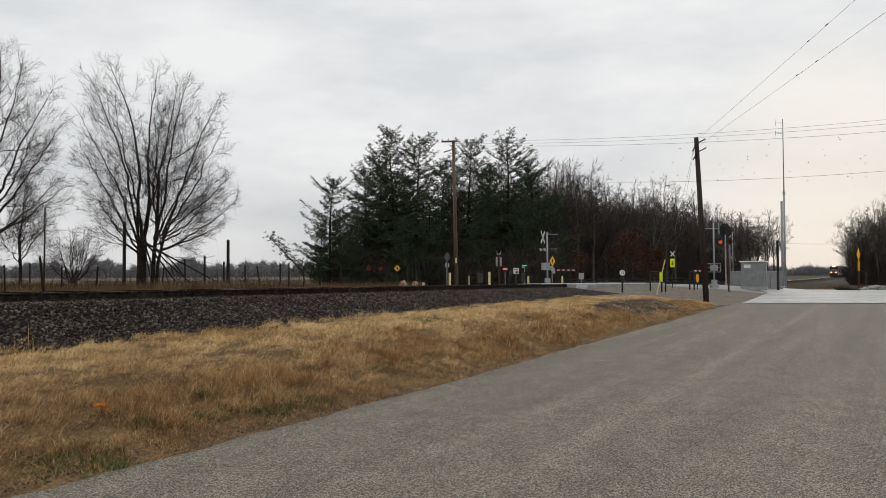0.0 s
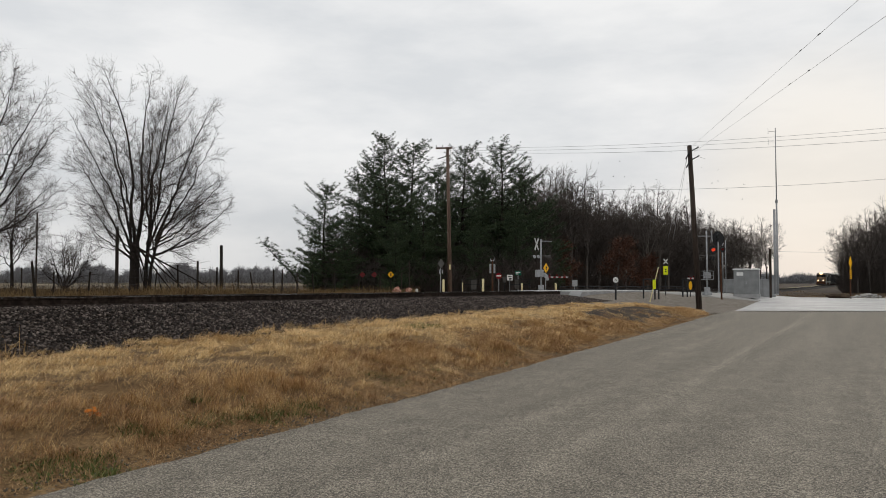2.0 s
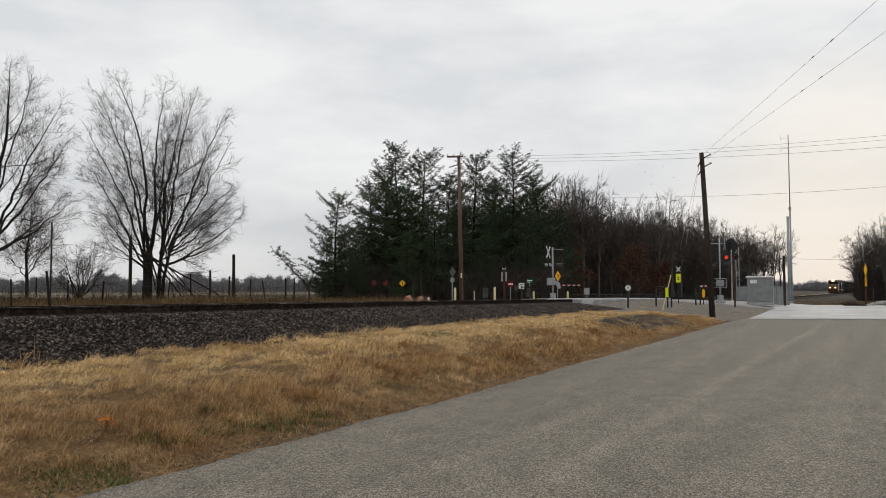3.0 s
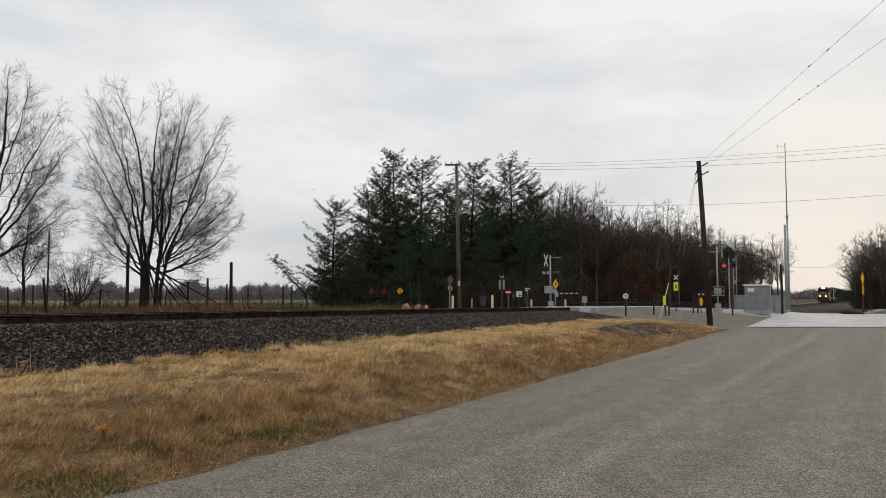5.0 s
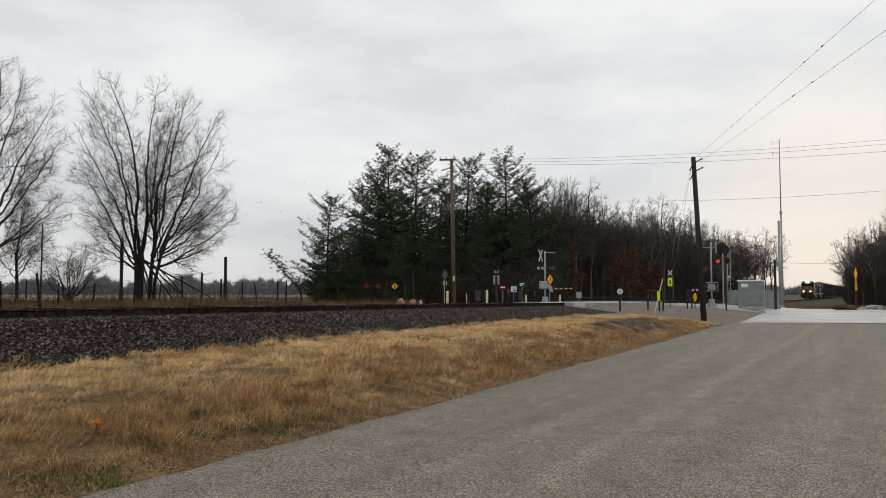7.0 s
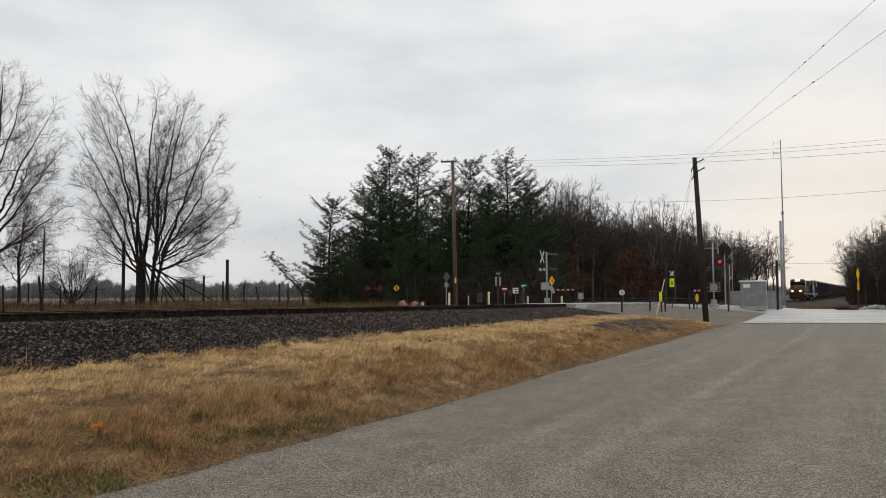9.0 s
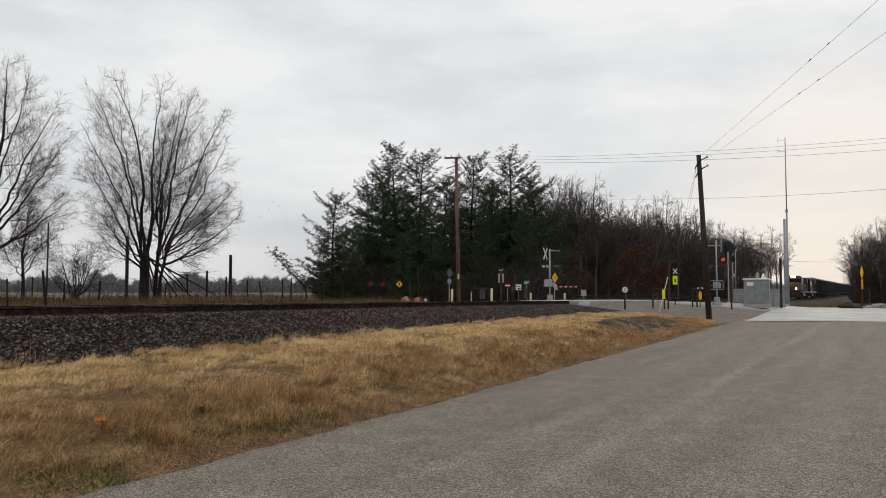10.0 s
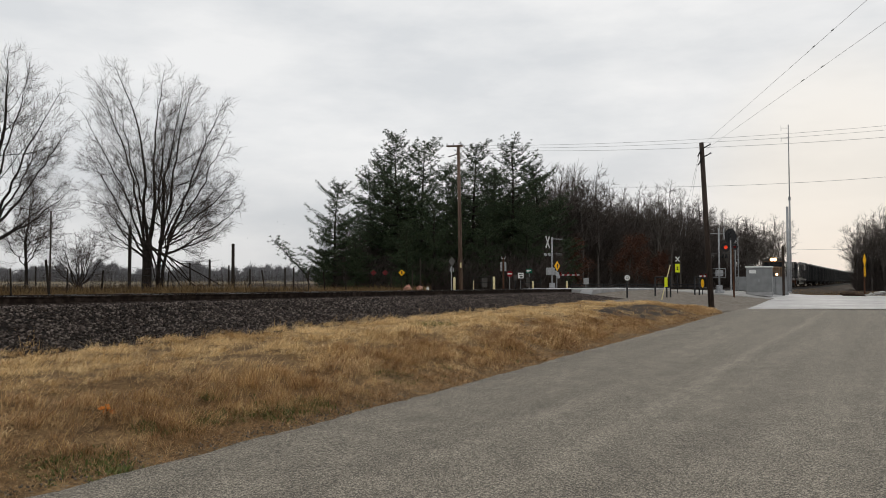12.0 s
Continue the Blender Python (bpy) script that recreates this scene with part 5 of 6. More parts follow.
def utility_poles():
    p = thing("utility_pole", 15.13, 43, -0.06, label="dark leaning tarred wooden utility pole at the roadside", category="utility pole")
    top = Vector((14.65 - p.location.x, 0, 9.34 - p.location.z))
    bm = BM(); rod(bm, (0, 0, -0.6), top, 0.17, 0.125, 12); part("pole", bm, M["pole_dark"], p, smooth=True)
    for k, z in enumerate((0.35, 0.85)):
        c = top * (1 - z / top.length)
        bm = BM(); rod(bm, c, c + Vector((0.42, -0.1, 0.22)), 0.035, 0.03, 6); part("bracket", bm, M["black"], p)
        bm = BM(); rod(bm, c + Vector((0.40, -0.1, 0.2)), c + Vector((0.46, -0.11, 0.27)), 0.06, 0.05, 8); part("insulator", bm, M["galv"], p, "small grey insulator")
        bm = BM(); rod(bm, c + Vector((-0.02, -0.1, 0.0)), c + Vector((-0.28, -0.12, -0.45)), 0.05, 0.03, 6); part("guy_clamp", bm, M["black"], p)
    q = thing("utility_pole", 1.28, 54, 0.81, label="weathered brown wooden utility pole with a crossarm beyond the track", category="utility pole")
    top2 = Vector((1.09 - q.location.x, 0, 11.14 - q.location.z))
    bm = BM(); rod(bm, (0, 0, -0.6), top2, 0.155, 0.105, 12); part("pole", bm, M["pole"], q, smooth=True)
    bm = BM(); box(bm, -0.95, -0.06, -0.06, 0.35, 0.06, 0.06, 0.01, Matrix.Translation(top2 + Vector((0, -0.15, -0.10))) @ pose(0, 0, 0, 0, 4, -30)); part("crossarm", bm, M["pole"], q)
    bm = BM(); rod(bm, top2 + Vector((-0.7, 0, -0.85)), top2 + Vector((0.25, 0, -0.55)), 0.035, 0.03, 6); part("brace", bm, M["pole_dark"], q)
    for dx in (-0.8, -0.35, 0.25):
        bm = BM(); rod(bm, top2 + Vector((dx, -0.15, -0.06)), top2 + Vector((dx, -0.15, 0.1)), 0.04, 0.03, 6); part("insulator", bm, M["galv"], q, "small grey insulator")
    bm = BM(); box(bm, -0.06, -0.24, 1.0, 0.06, -0.2, 1.35); part("marker_plate", bm, M["cream"], q, "faded yellow marker plate").matrix_basis = pose(-0.03, 0, 0.6)


utility_poles()


def wire(p, q, r, sag, mat, label):
    p, q = Vector(p), Vector(q)
    verts, faces = [], []
    pts = [p.lerp(q, i / 16) - Vector((0, 0, sag * 4 * (i / 16) * (1 - i / 16))) for i in range(17)]
    tube(verts, faces, pts, [r] * 17, 5)
    return tagged(link_mesh("overhead_wire", verts, faces, mat, True), label, "wire", "overhead wires")


# lines from the far pole across the road
for z0, z1, r in ((11.1, 11.28, 0.009), (10.92, 10.98, 0.009), (10.78, 10.4, 0.010)):
    wire((0.88, 54, z0), (26.12 + 13.0, 40.5, z1 + 0.25), r, 0.75, M["pale_wire"], "thin grey overhead power line over the junction")
# a farther line above the wood
wire((13.86, 120, 16.36), (63.37, 100, 15.41), 0.022, 0.9, M["pale_wire"], "thin far overhead line before the wood")
wire((83.83, 190, 9.11), (109.14, 190, 9.11), 0.03, 0.3, M["pale_wire"], "thin far overhead line beyond the track")
# two lines from the roadside pole, over the road and behind the camera
LINES = (((14.84, 42.90, 9.35), (9.98, 13.00, 8.79)), ((14.89, 42.90, 8.96), (10.45, 13.00, 8.07)))
for k, (p, q) in enumerate(LINES):
    w = wire(p, q, 0.0052, 0.01, M["pale_wire"], "thin service line rising from the roadside pole")
    for f in ((0.635, 0.692), (0.565, 0.629))[k]:
        c, d = Vector(p).lerp(Vector(q), f), (Vector(q) - Vector(p)).normalized()
        bm = BM(); rod(bm, c - d * 0.09, c + d * 0.09, 0.016, 0.016, 8); part("sleeve", bm, M["black"], w, "dark splice sleeve")
for dx in (0.0, 0.35):
    wire((14.55, 43, 8.85), (15.53 + dx, 50, 4.36), 0.007, 0.02, M["pale_wire"], "guy wire running down from the roadside pole")


def masts():
    m = thing("radio_mast", 29.16, 64, 0.47, label="tall slender galvanised radio mast with whip antennas", category="mast")
    h = 14.63 - m.location.z
    hs = 8.35 - m.location.z
    bm = BM(); rod(bm, (0, 0, 0), (0, 0, hs), 0.085, 0.07, 10); part("lower_tube", bm, M["galv"], m, smooth=True)
    bm = BM(); rod(bm, (0, 0, hs), (0, 0, h), 0.055, 0.035, 8); part("upper_tube", bm, M["galv"], m, smooth=True)
    bm = BM(); rod(bm, (0, 0, hs - 0.1), (0, 0, hs + 0.12), 0.11, 0.11, 10); part("collar", bm, M["galv"], m)
    for z in (h - 0.3, h - 1.2):
        bm = BM(); rod(bm, (0, 0, z), (-0.62, 0, z), 0.014, 0.014, 5); part("antenna_arm", bm, M["galv"], m)
        bm = BM(); rod(bm, (-0.62, 0, z - 0.22), (-0.62, 0, z + 0.25), 0.018, 0.01, 5); part("antenna", bm, M["galv"], m)
    g = thing("steel_pole", 28.5, 63, 0.49, label="round galvanised steel pole beside the mast", category="pole")
    bm = BM(); rod(bm, (0, 0, 0), (0, 0, 7.59 - g.location.z), 0.115, 0.095, 12); part("tube", bm, M["galv"], g, smooth=True)
    bm = BM(); rod(bm, (0, 0, 0), (0, 0, 0.08), 0.24, 0.22, 12); part("base_plate", bm, M["galv"], g)
    b = thing("wooden_post", 26.76, 60, 0.5, label="stout dark wooden post beside the signal cabin", category="post")
    bm = BM(); rod(bm, (0, 0, -0.2), (0, 0, 4.18 - b.location.z), 0.10, 0.09, 10); part("shaft", bm, M["pole_dark"], b)
    bm = BM(); rod(bm, (0, 0, 0.02 + 4.18 - b.location.z), (0, 0, 0.07 + 4.18 - b.location.z), 0.105, 0.03, 10); part("cap", bm, M["black"], b)


masts()

# ---- the level crossing ----


def cabin():
    x0, x1, d = 26.28, 28.34, 66
    c = thing("signal_cabin", (x0 + x1) / 2, d, 0.43, rz=-25, label="small grey metal signal equipment cabin by the crossing", category="cabin")
    w, h = x1 - x0, 2.58 - 0.43
    bm = BM(); box(bm, -w / 2, 0, 0.06, w / 2, 1.9, h, 0.02); part("body", bm, M["cabin"], c)
    bm = BM(); box(bm, -w / 2 - 0.08, -0.1, h, w / 2 + 0.08, 2.0, h + 0.12, 0.03); part("roof", bm, M["white"], c, "pale overhanging roof")
    bm = BM(); box(bm, -w / 2 + 0.25, -0.02, h - 0.50, -w / 2 + 0.80, 0.0, h - 0.20); part("notice", bm, M["white"], c, "pale notice plate")
    bm = BM(); box(bm, -0.15, -0.025, 0.15, w / 2 - 0.15, 0.0, h - 0.12, 0.01); dr = part("door", bm, M["cabin"], c)
    bm = BM(); box(bm, -0.05, -0.07, 0.95, 0.05, -0.025, 1.15); part("latch", bm, M["galv"], dr)
    bm = BM(); box(bm, -w / 2 - 0.05, -0.05, -0.25, w / 2 + 0.05, 1.95, 0.06); part("plinth", bm, M["concrete"], c)


cabin()


def low_wall():
    x0, x1, d = 29.2, 34.43, 76
    zb, zt = 0.3 - 0.3, 1.76
    w = thing("low_wall", x0, d, zb, label="low grey concrete wall behind the signal cabin", category="wall")
    n = 4
    for k in range(n):
        a, b = (x1 - x0) * k / n, (x1 - x0) * (k + 1) / n - 0.03
        bm = BM(); box(bm, a, 0, 0, b, 0.2, zt - zb, 0.01); part("panel", bm, M["cabin"], w)
    bm = BM(); box(bm, -0.03, -0.04, zt - zb, x1 - x0, 0.24, zt - zb + 0.06, 0.01); part("coping", bm, M["galv"], w)


low_wall()


def lamp_unit(parent, x, z, y, lit, r=0.30):
    """A round flasher: black backing disc, visor and red lens."""
    bm = BM(); plate(bm, ngon(r, 20, cx=x, cz=z), y, y + 0.03); ob = part("lamp", bm, M["black"], parent, "round black flasher with a red lens")
    bm = BM(); plate(bm, ngon(r * 0.42, 16, cx=x, cz=z), y - 0.05, y); part("lens", bm, M["lit_red"] if lit else M["red_lens"], ob, "lit red lens" if lit else "unlit red lens")
    bm = BM()
    arc = [(x + r * 0.5 * math.cos(t), z + r * 0.5 * math.sin(t)) for t in [radians(20 + 140 * i / 8) for i in range(9)]]
    inner = [(x + r * 0.46 * math.cos(t), z + r * 0.46 * math.sin(t)) for t in [radians(160 - 140 * i / 8) for i in range(9)]]
    plate(bm, arc + inner, y - 0.26, y)
    part("visor", bm, M["black"], ob)


def crossbuck(parent, x, z, y, size, turn=0.0, mat=None):
    for k, ang in enumerate((50, -50)):
        bm = BM(); box(bm, -size / 2, -0.015, -0.07 * size, size / 2, 0.015, 0.07 * size, 0.0, Matrix.Translation((x, y - 0.032 * k, z)) @ pose(0, 0, 0, 0, ang, turn))
        part("crossbuck_blade", bm, mat or M["white"], parent, "white crossbuck blade")


def crossing_signal(x, d, zb, zt, label, far):
    s = thing("crossing_signal", x, d, zb, label=label, category="crossing signal", group="crossing signals")
    h = zt - zb
    bm = BM(); rod(bm, (0, 0, 0), (0, 0, h), 0.065, 0.055, 10); part("mast", bm, M["galv"], s, smooth=True)
    bm = BM(); box(bm, -0.28, -0.28, -0.15, 0.28, 0.28, 0.08, 0.02); box(bm, -0.18, -0.18, 0.08, 0.18, 0.18, 0.42, 0.03); part("junction_box", bm, M["galv"], s, "cast grey junction box base")
    return s, h


def far_signal():
    d = 52
    s, h = crossing_signal(7.43, d, 0.92, 4.46, "grey crossing signal mast with white crossbuck and lowered gate", True)
    zz = lambda y: y
    crossbuck(s, -0.31, 4.12 - s.location.z, -0.12, 1.0, 60, M["rubble_white"])
    bm = BM(); rod(bm, (0, 0, h - 0.12), (0.73, 0, h - 0.14), 0.025, 0.025, 6); part("bell_arm", bm, M["galv"], s)
    zl = 3.31 - s.location.z
    bm = BM(); rod(bm, (-0.65, 0, zl + 0.03), (0.69, 0, zl + 0.03), 0.03, 0.03, 6); part("lamp_arm", bm, M["loco_grey"], s)
    for dx in (-12, -5, 9, 14):
        bm = BM(); rod(bm, (dx * 0.0385, -0.05, zl - 0.02), (dx * 0.0385, -0.30, zl - 0.06), 0.085, 0.10, 10); part("lamp", bm, M["galv" if dx < 0 else "loco_grey"], s, "grey flasher head")
    bm = BM(); box(bm, -0.39, -0.25, 1.88 - s.location.z, 0.15, 0.2, 2.38 - s.location.z, 0.03); gm = part("gate_mechanism", bm, M["galv"], s, "grey gate mechanism box")
    # counterweight arm and striped gate arm
    zg = 1.88 - s.location.z
    bm = BM(); plate(bm, [(0.05, zg + 0.2), (0.35, zg - 0.25), (0.5, zg - 0.2), (0.42, zg + 0.15), (0.2, zg + 0.3)], -0.33, -0.27); part("counterweight", bm, M["galv"], s)
    for k in range(8):
        a0, a1 = 0.45 + k * 0.17, 0.45 + (k + 1) * 0.17
        bm = BM(); box(bm, a0, -0.30, zg - 0.035, a1, -0.26, zg + 0.035, 0.0); part("gate_stripe", bm, M["red"] if k % 2 == 0 else M["rubble_white"], s, "red gate stripe" if k % 2 == 0 else "white gate stripe")
    for k in range(3):
        bm = BM(); rod(bm, (0.55 + k * 0.5, -0.28, zg + 0.06), (0.55 + k * 0.5, -0.28, zg + 0.18), 0.05, 0.05, 8); part("gate_lamp", bm, M["red_lens"], s, "small red gate lamp")


far_signal()


def near_signal():
    d = 57
    s, h = crossing_signal(20.63, d, 0.72, 5.41, "grey crossing signal mast with a lit red flasher", False)
    z = lambda v: v - s.location.z
    bm = BM(); rod(bm, (-0.63, 0, z(4.99)), (0.46, 0, z(4.99)), 0.03, 0.03, 6); part("top_arm", bm, M["galv"], s)
    crossbuck(s, 0.42, z(4.99), 0.12, 1.1, 78, M["galv"])
    bm = BM(); rod(bm, (-0.75, 0, z(3.51)), (0.75, 0, z(3.51)), 0.03, 0.03, 6); part("lamp_arm", bm, M["loco_grey"], s)
    lamp_unit(s, 0.42, z(3.97), -0.2, True, 0.33)
    lamp_unit(s, 1.14, z(4.01), -0.1, False, 0.25)
    bm = BM(); rod(bm, (0.13, -0.1, z(4.01)), (1.14, -0.02, z(4.01)), 0.03, 0.03, 6); part("flasher_arm", bm, M["galv"], s)
    for dx in (-0.62, -0.45, 0.3, 0.55):
        bm = BM(); rod(bm, (dx, 0.0, z(3.38)), (dx + 0.05, 0.25, z(3.25)), 0.08, 0.10, 10); part("rear_lamp", bm, M["black"] if dx > 0 else M["loco_grey"], s, "flasher head seen from behind")
    # gate mechanism with its guard frame
    zt, zb = z(2.37), z(1.73)
    bm = BM(); box(bm, -0.22, -0.22, zb + 0.08, 0.22, 0.22, zt - 0.1, 0.03); part("gate_mechanism", bm, M["galv"], s, "grey gate mechanism box")
    for zk in (zb, (zb + zt) / 2, zt):
        for yk in (-0.3, 0.3):
            bm = BM(); rod(bm, (-0.36, yk, zk), (0.36, yk, zk), 0.022, 0.022, 6); part("guard_bar", bm, M["galv"], s)
    for xk in (-0.36, 0.36):
        bm = BM(); rod(bm, (xk, -0.3, zb), (xk, -0.3, zt), 0.022, 0.022, 6); part("guard_bar", bm, M["galv"], s)


near_signal()


def block_signal():
    d = 62
    s = thing("railway_signal", 23.87, d, 0.6, label="railway block signal, large black hooded head on grey mast", category="railway signal")
    z = lambda v: v - s.location.z
    for dx in (-0.12, 0.12):
        bm = BM(); rod(bm, (dx, 0, 0), (dx, 0, z(4.96)), 0.034, 0.03, 8); part("mast_tube", bm, M["galv"], s, smooth=True)
    for k in range(9):
        zk = 0.5 + k * 0.42
        bm = BM(); rod(bm, (-0.12, 0, zk), (0.12, 0, zk), 0.011, 0.011, 5); part("rung", bm, M["galv"], s)
    for zy in (4.96, 3.26, 2.34):
        bm = BM(); rod(bm, (-0.1, 0, z(zy)), (0.45, 0, z(zy)), 0.02, 0.02, 5); part("platform_rail", bm, M["loco_grey"], s)
    cx, cz = -0.55, z(5.05)
    bm = BM(); plate(bm, ngon(0.52, 24, sx=0.95, sz=1.2, cx=cx, cz=cz), -0.16, -0.12); hd = part("target", bm, M["black"], s, "large black oval signal target")
    for dz in (0.3, 0.0, -0.3):
        bm = BM(); rod(bm, (cx, -0.16, cz + dz), (cx, -0.46, cz + dz - 0.02), 0.14, 0.15, 12); part("hood", bm, M["black"], hd)
    bm = BM(); rod(bm, (cx, -0.05, cz - 0.2), (0, 0, cz - 0.4), 0.05, 0.05, 6); part("bracket", bm, M["galv"], s)
    p = thing("wooden_post", 20.57, 54, 0.41, label="slim rust-brown post beside the signal", category="post")
    bm = BM(); rod(bm, (0, 0, -0.2), (-0.06, 0, 3.77 - p.location.z), 0.065, 0.05, 8); part("shaft", bm, M["rust"], p)
    q = thing("steel_pole", 21.88, 58, 0.71, label="slim galvanised post beside the crossing signal", category="pole")
    bm = BM(); rod(bm, (0, 0, 0), (0, 0, 4.57 - q.location.z), 0.055, 0.05, 8); part("tube", bm, M["galv"], q)
    bm = BM(); rod(bm, (0, 0, 0), (0, 0, 0.06), 0.13, 0.12, 8); part("base_plate", bm, M["galv"], q)


block_signal()


def sign(name, x, d, base_y, face, mat, label, category="sign", post_mat="galv", plate_z=None, bars=(), post_r=0.03, lean=0.0, turn=0):
    """A sign on a post: base_y is the ground height, face the outline round plate_z."""
    s = thing(name, x, d, base_y, turn, label=label, category=category)
    top = plate_z + max(z for _, z in face) * 0.7
    bm = BM(); rod(bm, (0, 0.03, -0.2), (lean, 0.03, top), post_r, post_r, 6); part("post", bm, M[post_mat], s)
    bm = BM(); plate(bm, [(lean * plate_z / max(top, 0.1) + a, plate_z + b) for a, b in face], -0.02, 0.0); pl = part("plate", bm, M[mat], s)
    for (a0, b0, a1, b1, bmname) in bars:
        bm = BM(); box(bm, a0, -0.028, plate_z + b0, a1, -0.0205, plate_z + b1); part("bar", bm, M[bmname], pl)
    return s


def diamond(r):
    return [(r, 0), (0, r), (-r, 0), (0, -r)]


def rect(w, h):
    return [(w / 2, -h / 2), (w / 2, h / 2), (-w / 2, h / 2), (-w / 2, -h / 2)]


def lettering(words, size, mat, parent, m):
    """Raised lettering in the built-in font, as a mesh part."""
    cu = bpy.data.curves.new("lettering", "FONT")
    cu.body, cu.size, cu.extrude, cu.align_x, cu.align_y = words, size, 0.002, "CENTER", "CENTER"
    tmp = new("lettering_source", cu)
    me = bpy.data.meshes.new_from_object(tmp)
    bpy.data.objects.remove(tmp)
    me.materials.clear()
    me.materials.append(mat)
    ob = new("lettering", me)
    ob.parent, ob.matrix_basis = parent, m
    return ob


def signs():
    # yellow diamond behind the far signal
    z0 = 0.86
    sign("warning_sign", 8.37, 56, z0, diamond(0.37), "yellow", "yellow diamond warning sign with a dark arrow", plate_z=2.56 - z0, bars=((-0.05, -0.15, 0.05, 0.16, "black"), (-0.05, 0.02, 0.14, 0.1, "black")), turn=48)
    z0 = 0.88
    s = sign("warning_sign", 0.6, 52, z0, diamond(0.33), "loco_grey", "dark grey back of a diamond warning sign on a post", plate_z=2.8 - z0, turn=45)
    for dx in (-4, 3):
        bm = BM(); box(bm, dx * 0.0385 - 0.04, -0.02, 2.11 - z0, dx * 0.0385 + 0.05, 0.0, 2.38 - z0); part("small_plate", bm, M["galv"], s)
    z0 = 0.89
    s = thing("crossbuck_post", 4.51, 57, z0, label="dark post with signal heads and a small bell on top", category="crossing signal")
    bm = BM(); rod(bm, (0, 0, 0), (0, 0, 3.21 - z0), 0.07, 0.06, 8); part("post", bm, M["rust"], s)
    for dx in (-0.17, 0.13):
        bm = BM(); box(bm, dx - 0.06, -0.12, 2.2 - z0, dx + 0.08, -0.04, 2.87 - z0, 0.02); part("signal_head", bm, M["galv"], s)
    bm = BM(); plate(bm, [(-0.17, 3.34 - z0), (-0.1, 3.17 - z0), (0.1, 3.17 - z0), (0.17, 3.34 - z0), (0.13, 3.08 - z0), (-0.13, 3.08 - z0)], -0.05, 0.05); part("bell", bm, M["galv"], s)
    z0 = 0.82
    sign("stop_sign", 5.42, 62, z0, ngon(0.25, 8, math.pi / 8), "red", "red octagonal stop sign with white lettering", plate_z=2.02 - z0, bars=((-0.19, -0.05, 0.19, 0.06, "white"),))
    z0 = 0.85
    sign("notice_sign", 6.11, 60, z0, rect(0.44, 0.44), "white", "white square notice sign with dark lines", plate_z=1.87 - z0, bars=((-0.15, 0.06, 0.15, 0.11, "black"), (-0.06, -0.14, 0.16, -0.04, "black")))
    z0 = 0.81
    sign("street_sign", 7.11, 63, z0, rect(0.51, 0.37), "green", "green street sign with pale lettering bars", plate_z=2.26 - z0, bars=((-0.2, 0.02, 0.18, 0.09, "white"), (-0.2, -0.1, 0.02, -0.04, "white")))
    z0 = 0.94
    sign("notice_sign", 11.24, 60, z0, rect(0.4, 0.49), "galv", "small grey rectangular sign by the crossing", plate_z=1.43 - z0)
    # round kilometre-like sign on a stout dark post in the gravel
    z0 = 0.5
    s = sign("round_sign", 9.89, 41, z0, ngon(0.15, 16), "white", "small round white sign with dark figures on a black post", plate_z=1.68 - z0, post_mat="black", post_r=0.05)
    lettering("22", 0.17, M["black"], [o for o in s.children if o.name.startswith("plate")][0], pose(0, -0.026, 1.68 - z0, 90))
    # fluorescent pedestrian crossing sign, crossbuck above
    z0 = 0.84
    s = sign("pedestrian_sign", 15.36, 50, z0, rect(0.3, 0.56), "lime", "fluorescent yellow-green panel under a small crossbuck", plate_z=2.32 - z0, post_mat="black", bars=((-0.06, -0.12, 0.05, -0.02, "black"), (-0.06, 0.03, 0.05, 0.10, "black")))
    crossbuck(s, 0, 2.91 - z0, -0.03, 0.41)
    # leaning post with a yellow panel
    s = thing("marker_post", 12.56, 44, 0.41, label="leaning pale post with a fluorescent yellow panel", category="marker post")
    e = Vector((13.1 - s.location.x, 0, 2.43 - s.location.z))
    bm = BM(); rod(bm, (0, 0, -0.1), e, 0.03, 0.028, 6); part("post", bm, M["cream"], s)
    bm = BM(); box(bm, e.x * 0.5 - 0.08, -0.06, e.z * 0.37, e.x * 0.5 + 0.09, -0.03, e.z * 0.64); part("panel", bm, M["lime"], s, "fluorescent yellow panel")
    # red and yellow diamonds at the road's end beyond the track
    for x in (-5.83, -4.84):
        z0 = 0.55
        sign("end_of_road_sign", x, 64, z0, diamond(0.25), "backlit_red", "red diamond reflecting sign, coloured dark as if backlit, on a thin post", plate_z=2.12 - z0, post_r=0.02, post_mat="post_wood")
    z0 = 0.55
    sign("warning_sign", -3.35, 62, z0, diamond(0.27), "yellow", "small yellow diamond warning sign with a dark mark", plate_z=2.11 - z0, post_mat="post_wood", bars=((-0.04, -0.14, 0.05, 0.14, "black"),))
    # marker by the far road
    z0 = 0.16
    s = thing("marker_post", 39.76, 72, z0, label="rusty post with a long yellow diamond and striped panel", category="marker post")
    bm = BM(); rod(bm, (0, 0.04, -0.2), (0, 0.04, 3.94 - z0), 0.075, 0.07, 8); part("post", bm, M["rust"], s)
    zc = 3.36 - z0
    bm = BM(); plate(bm, [(0.17, zc), (0.0, zc + 0.62), (-0.17, zc), (0, zc - 0.62)], -0.05, -0.03); part("diamond_panel", bm, M["yellow"], s, "long yellow diamond panel")
    zc = 2.29 - z0
    bm = BM(); box(bm, -0.09, -0.05, zc - 0.45, 0.11, -0.03, zc + 0.42); pn = part("striped_panel", bm, M["yellow"], s, "yellow panel with dark stripes")
    for k in range(4):
        bm = BM(); box(bm, -0.08, -0.058, zc - 0.36 + k * 0.2, 0.10, -0.0505, zc - 0.31 + k * 0.2); part("stripe", bm, M["black"], pn)


signs()


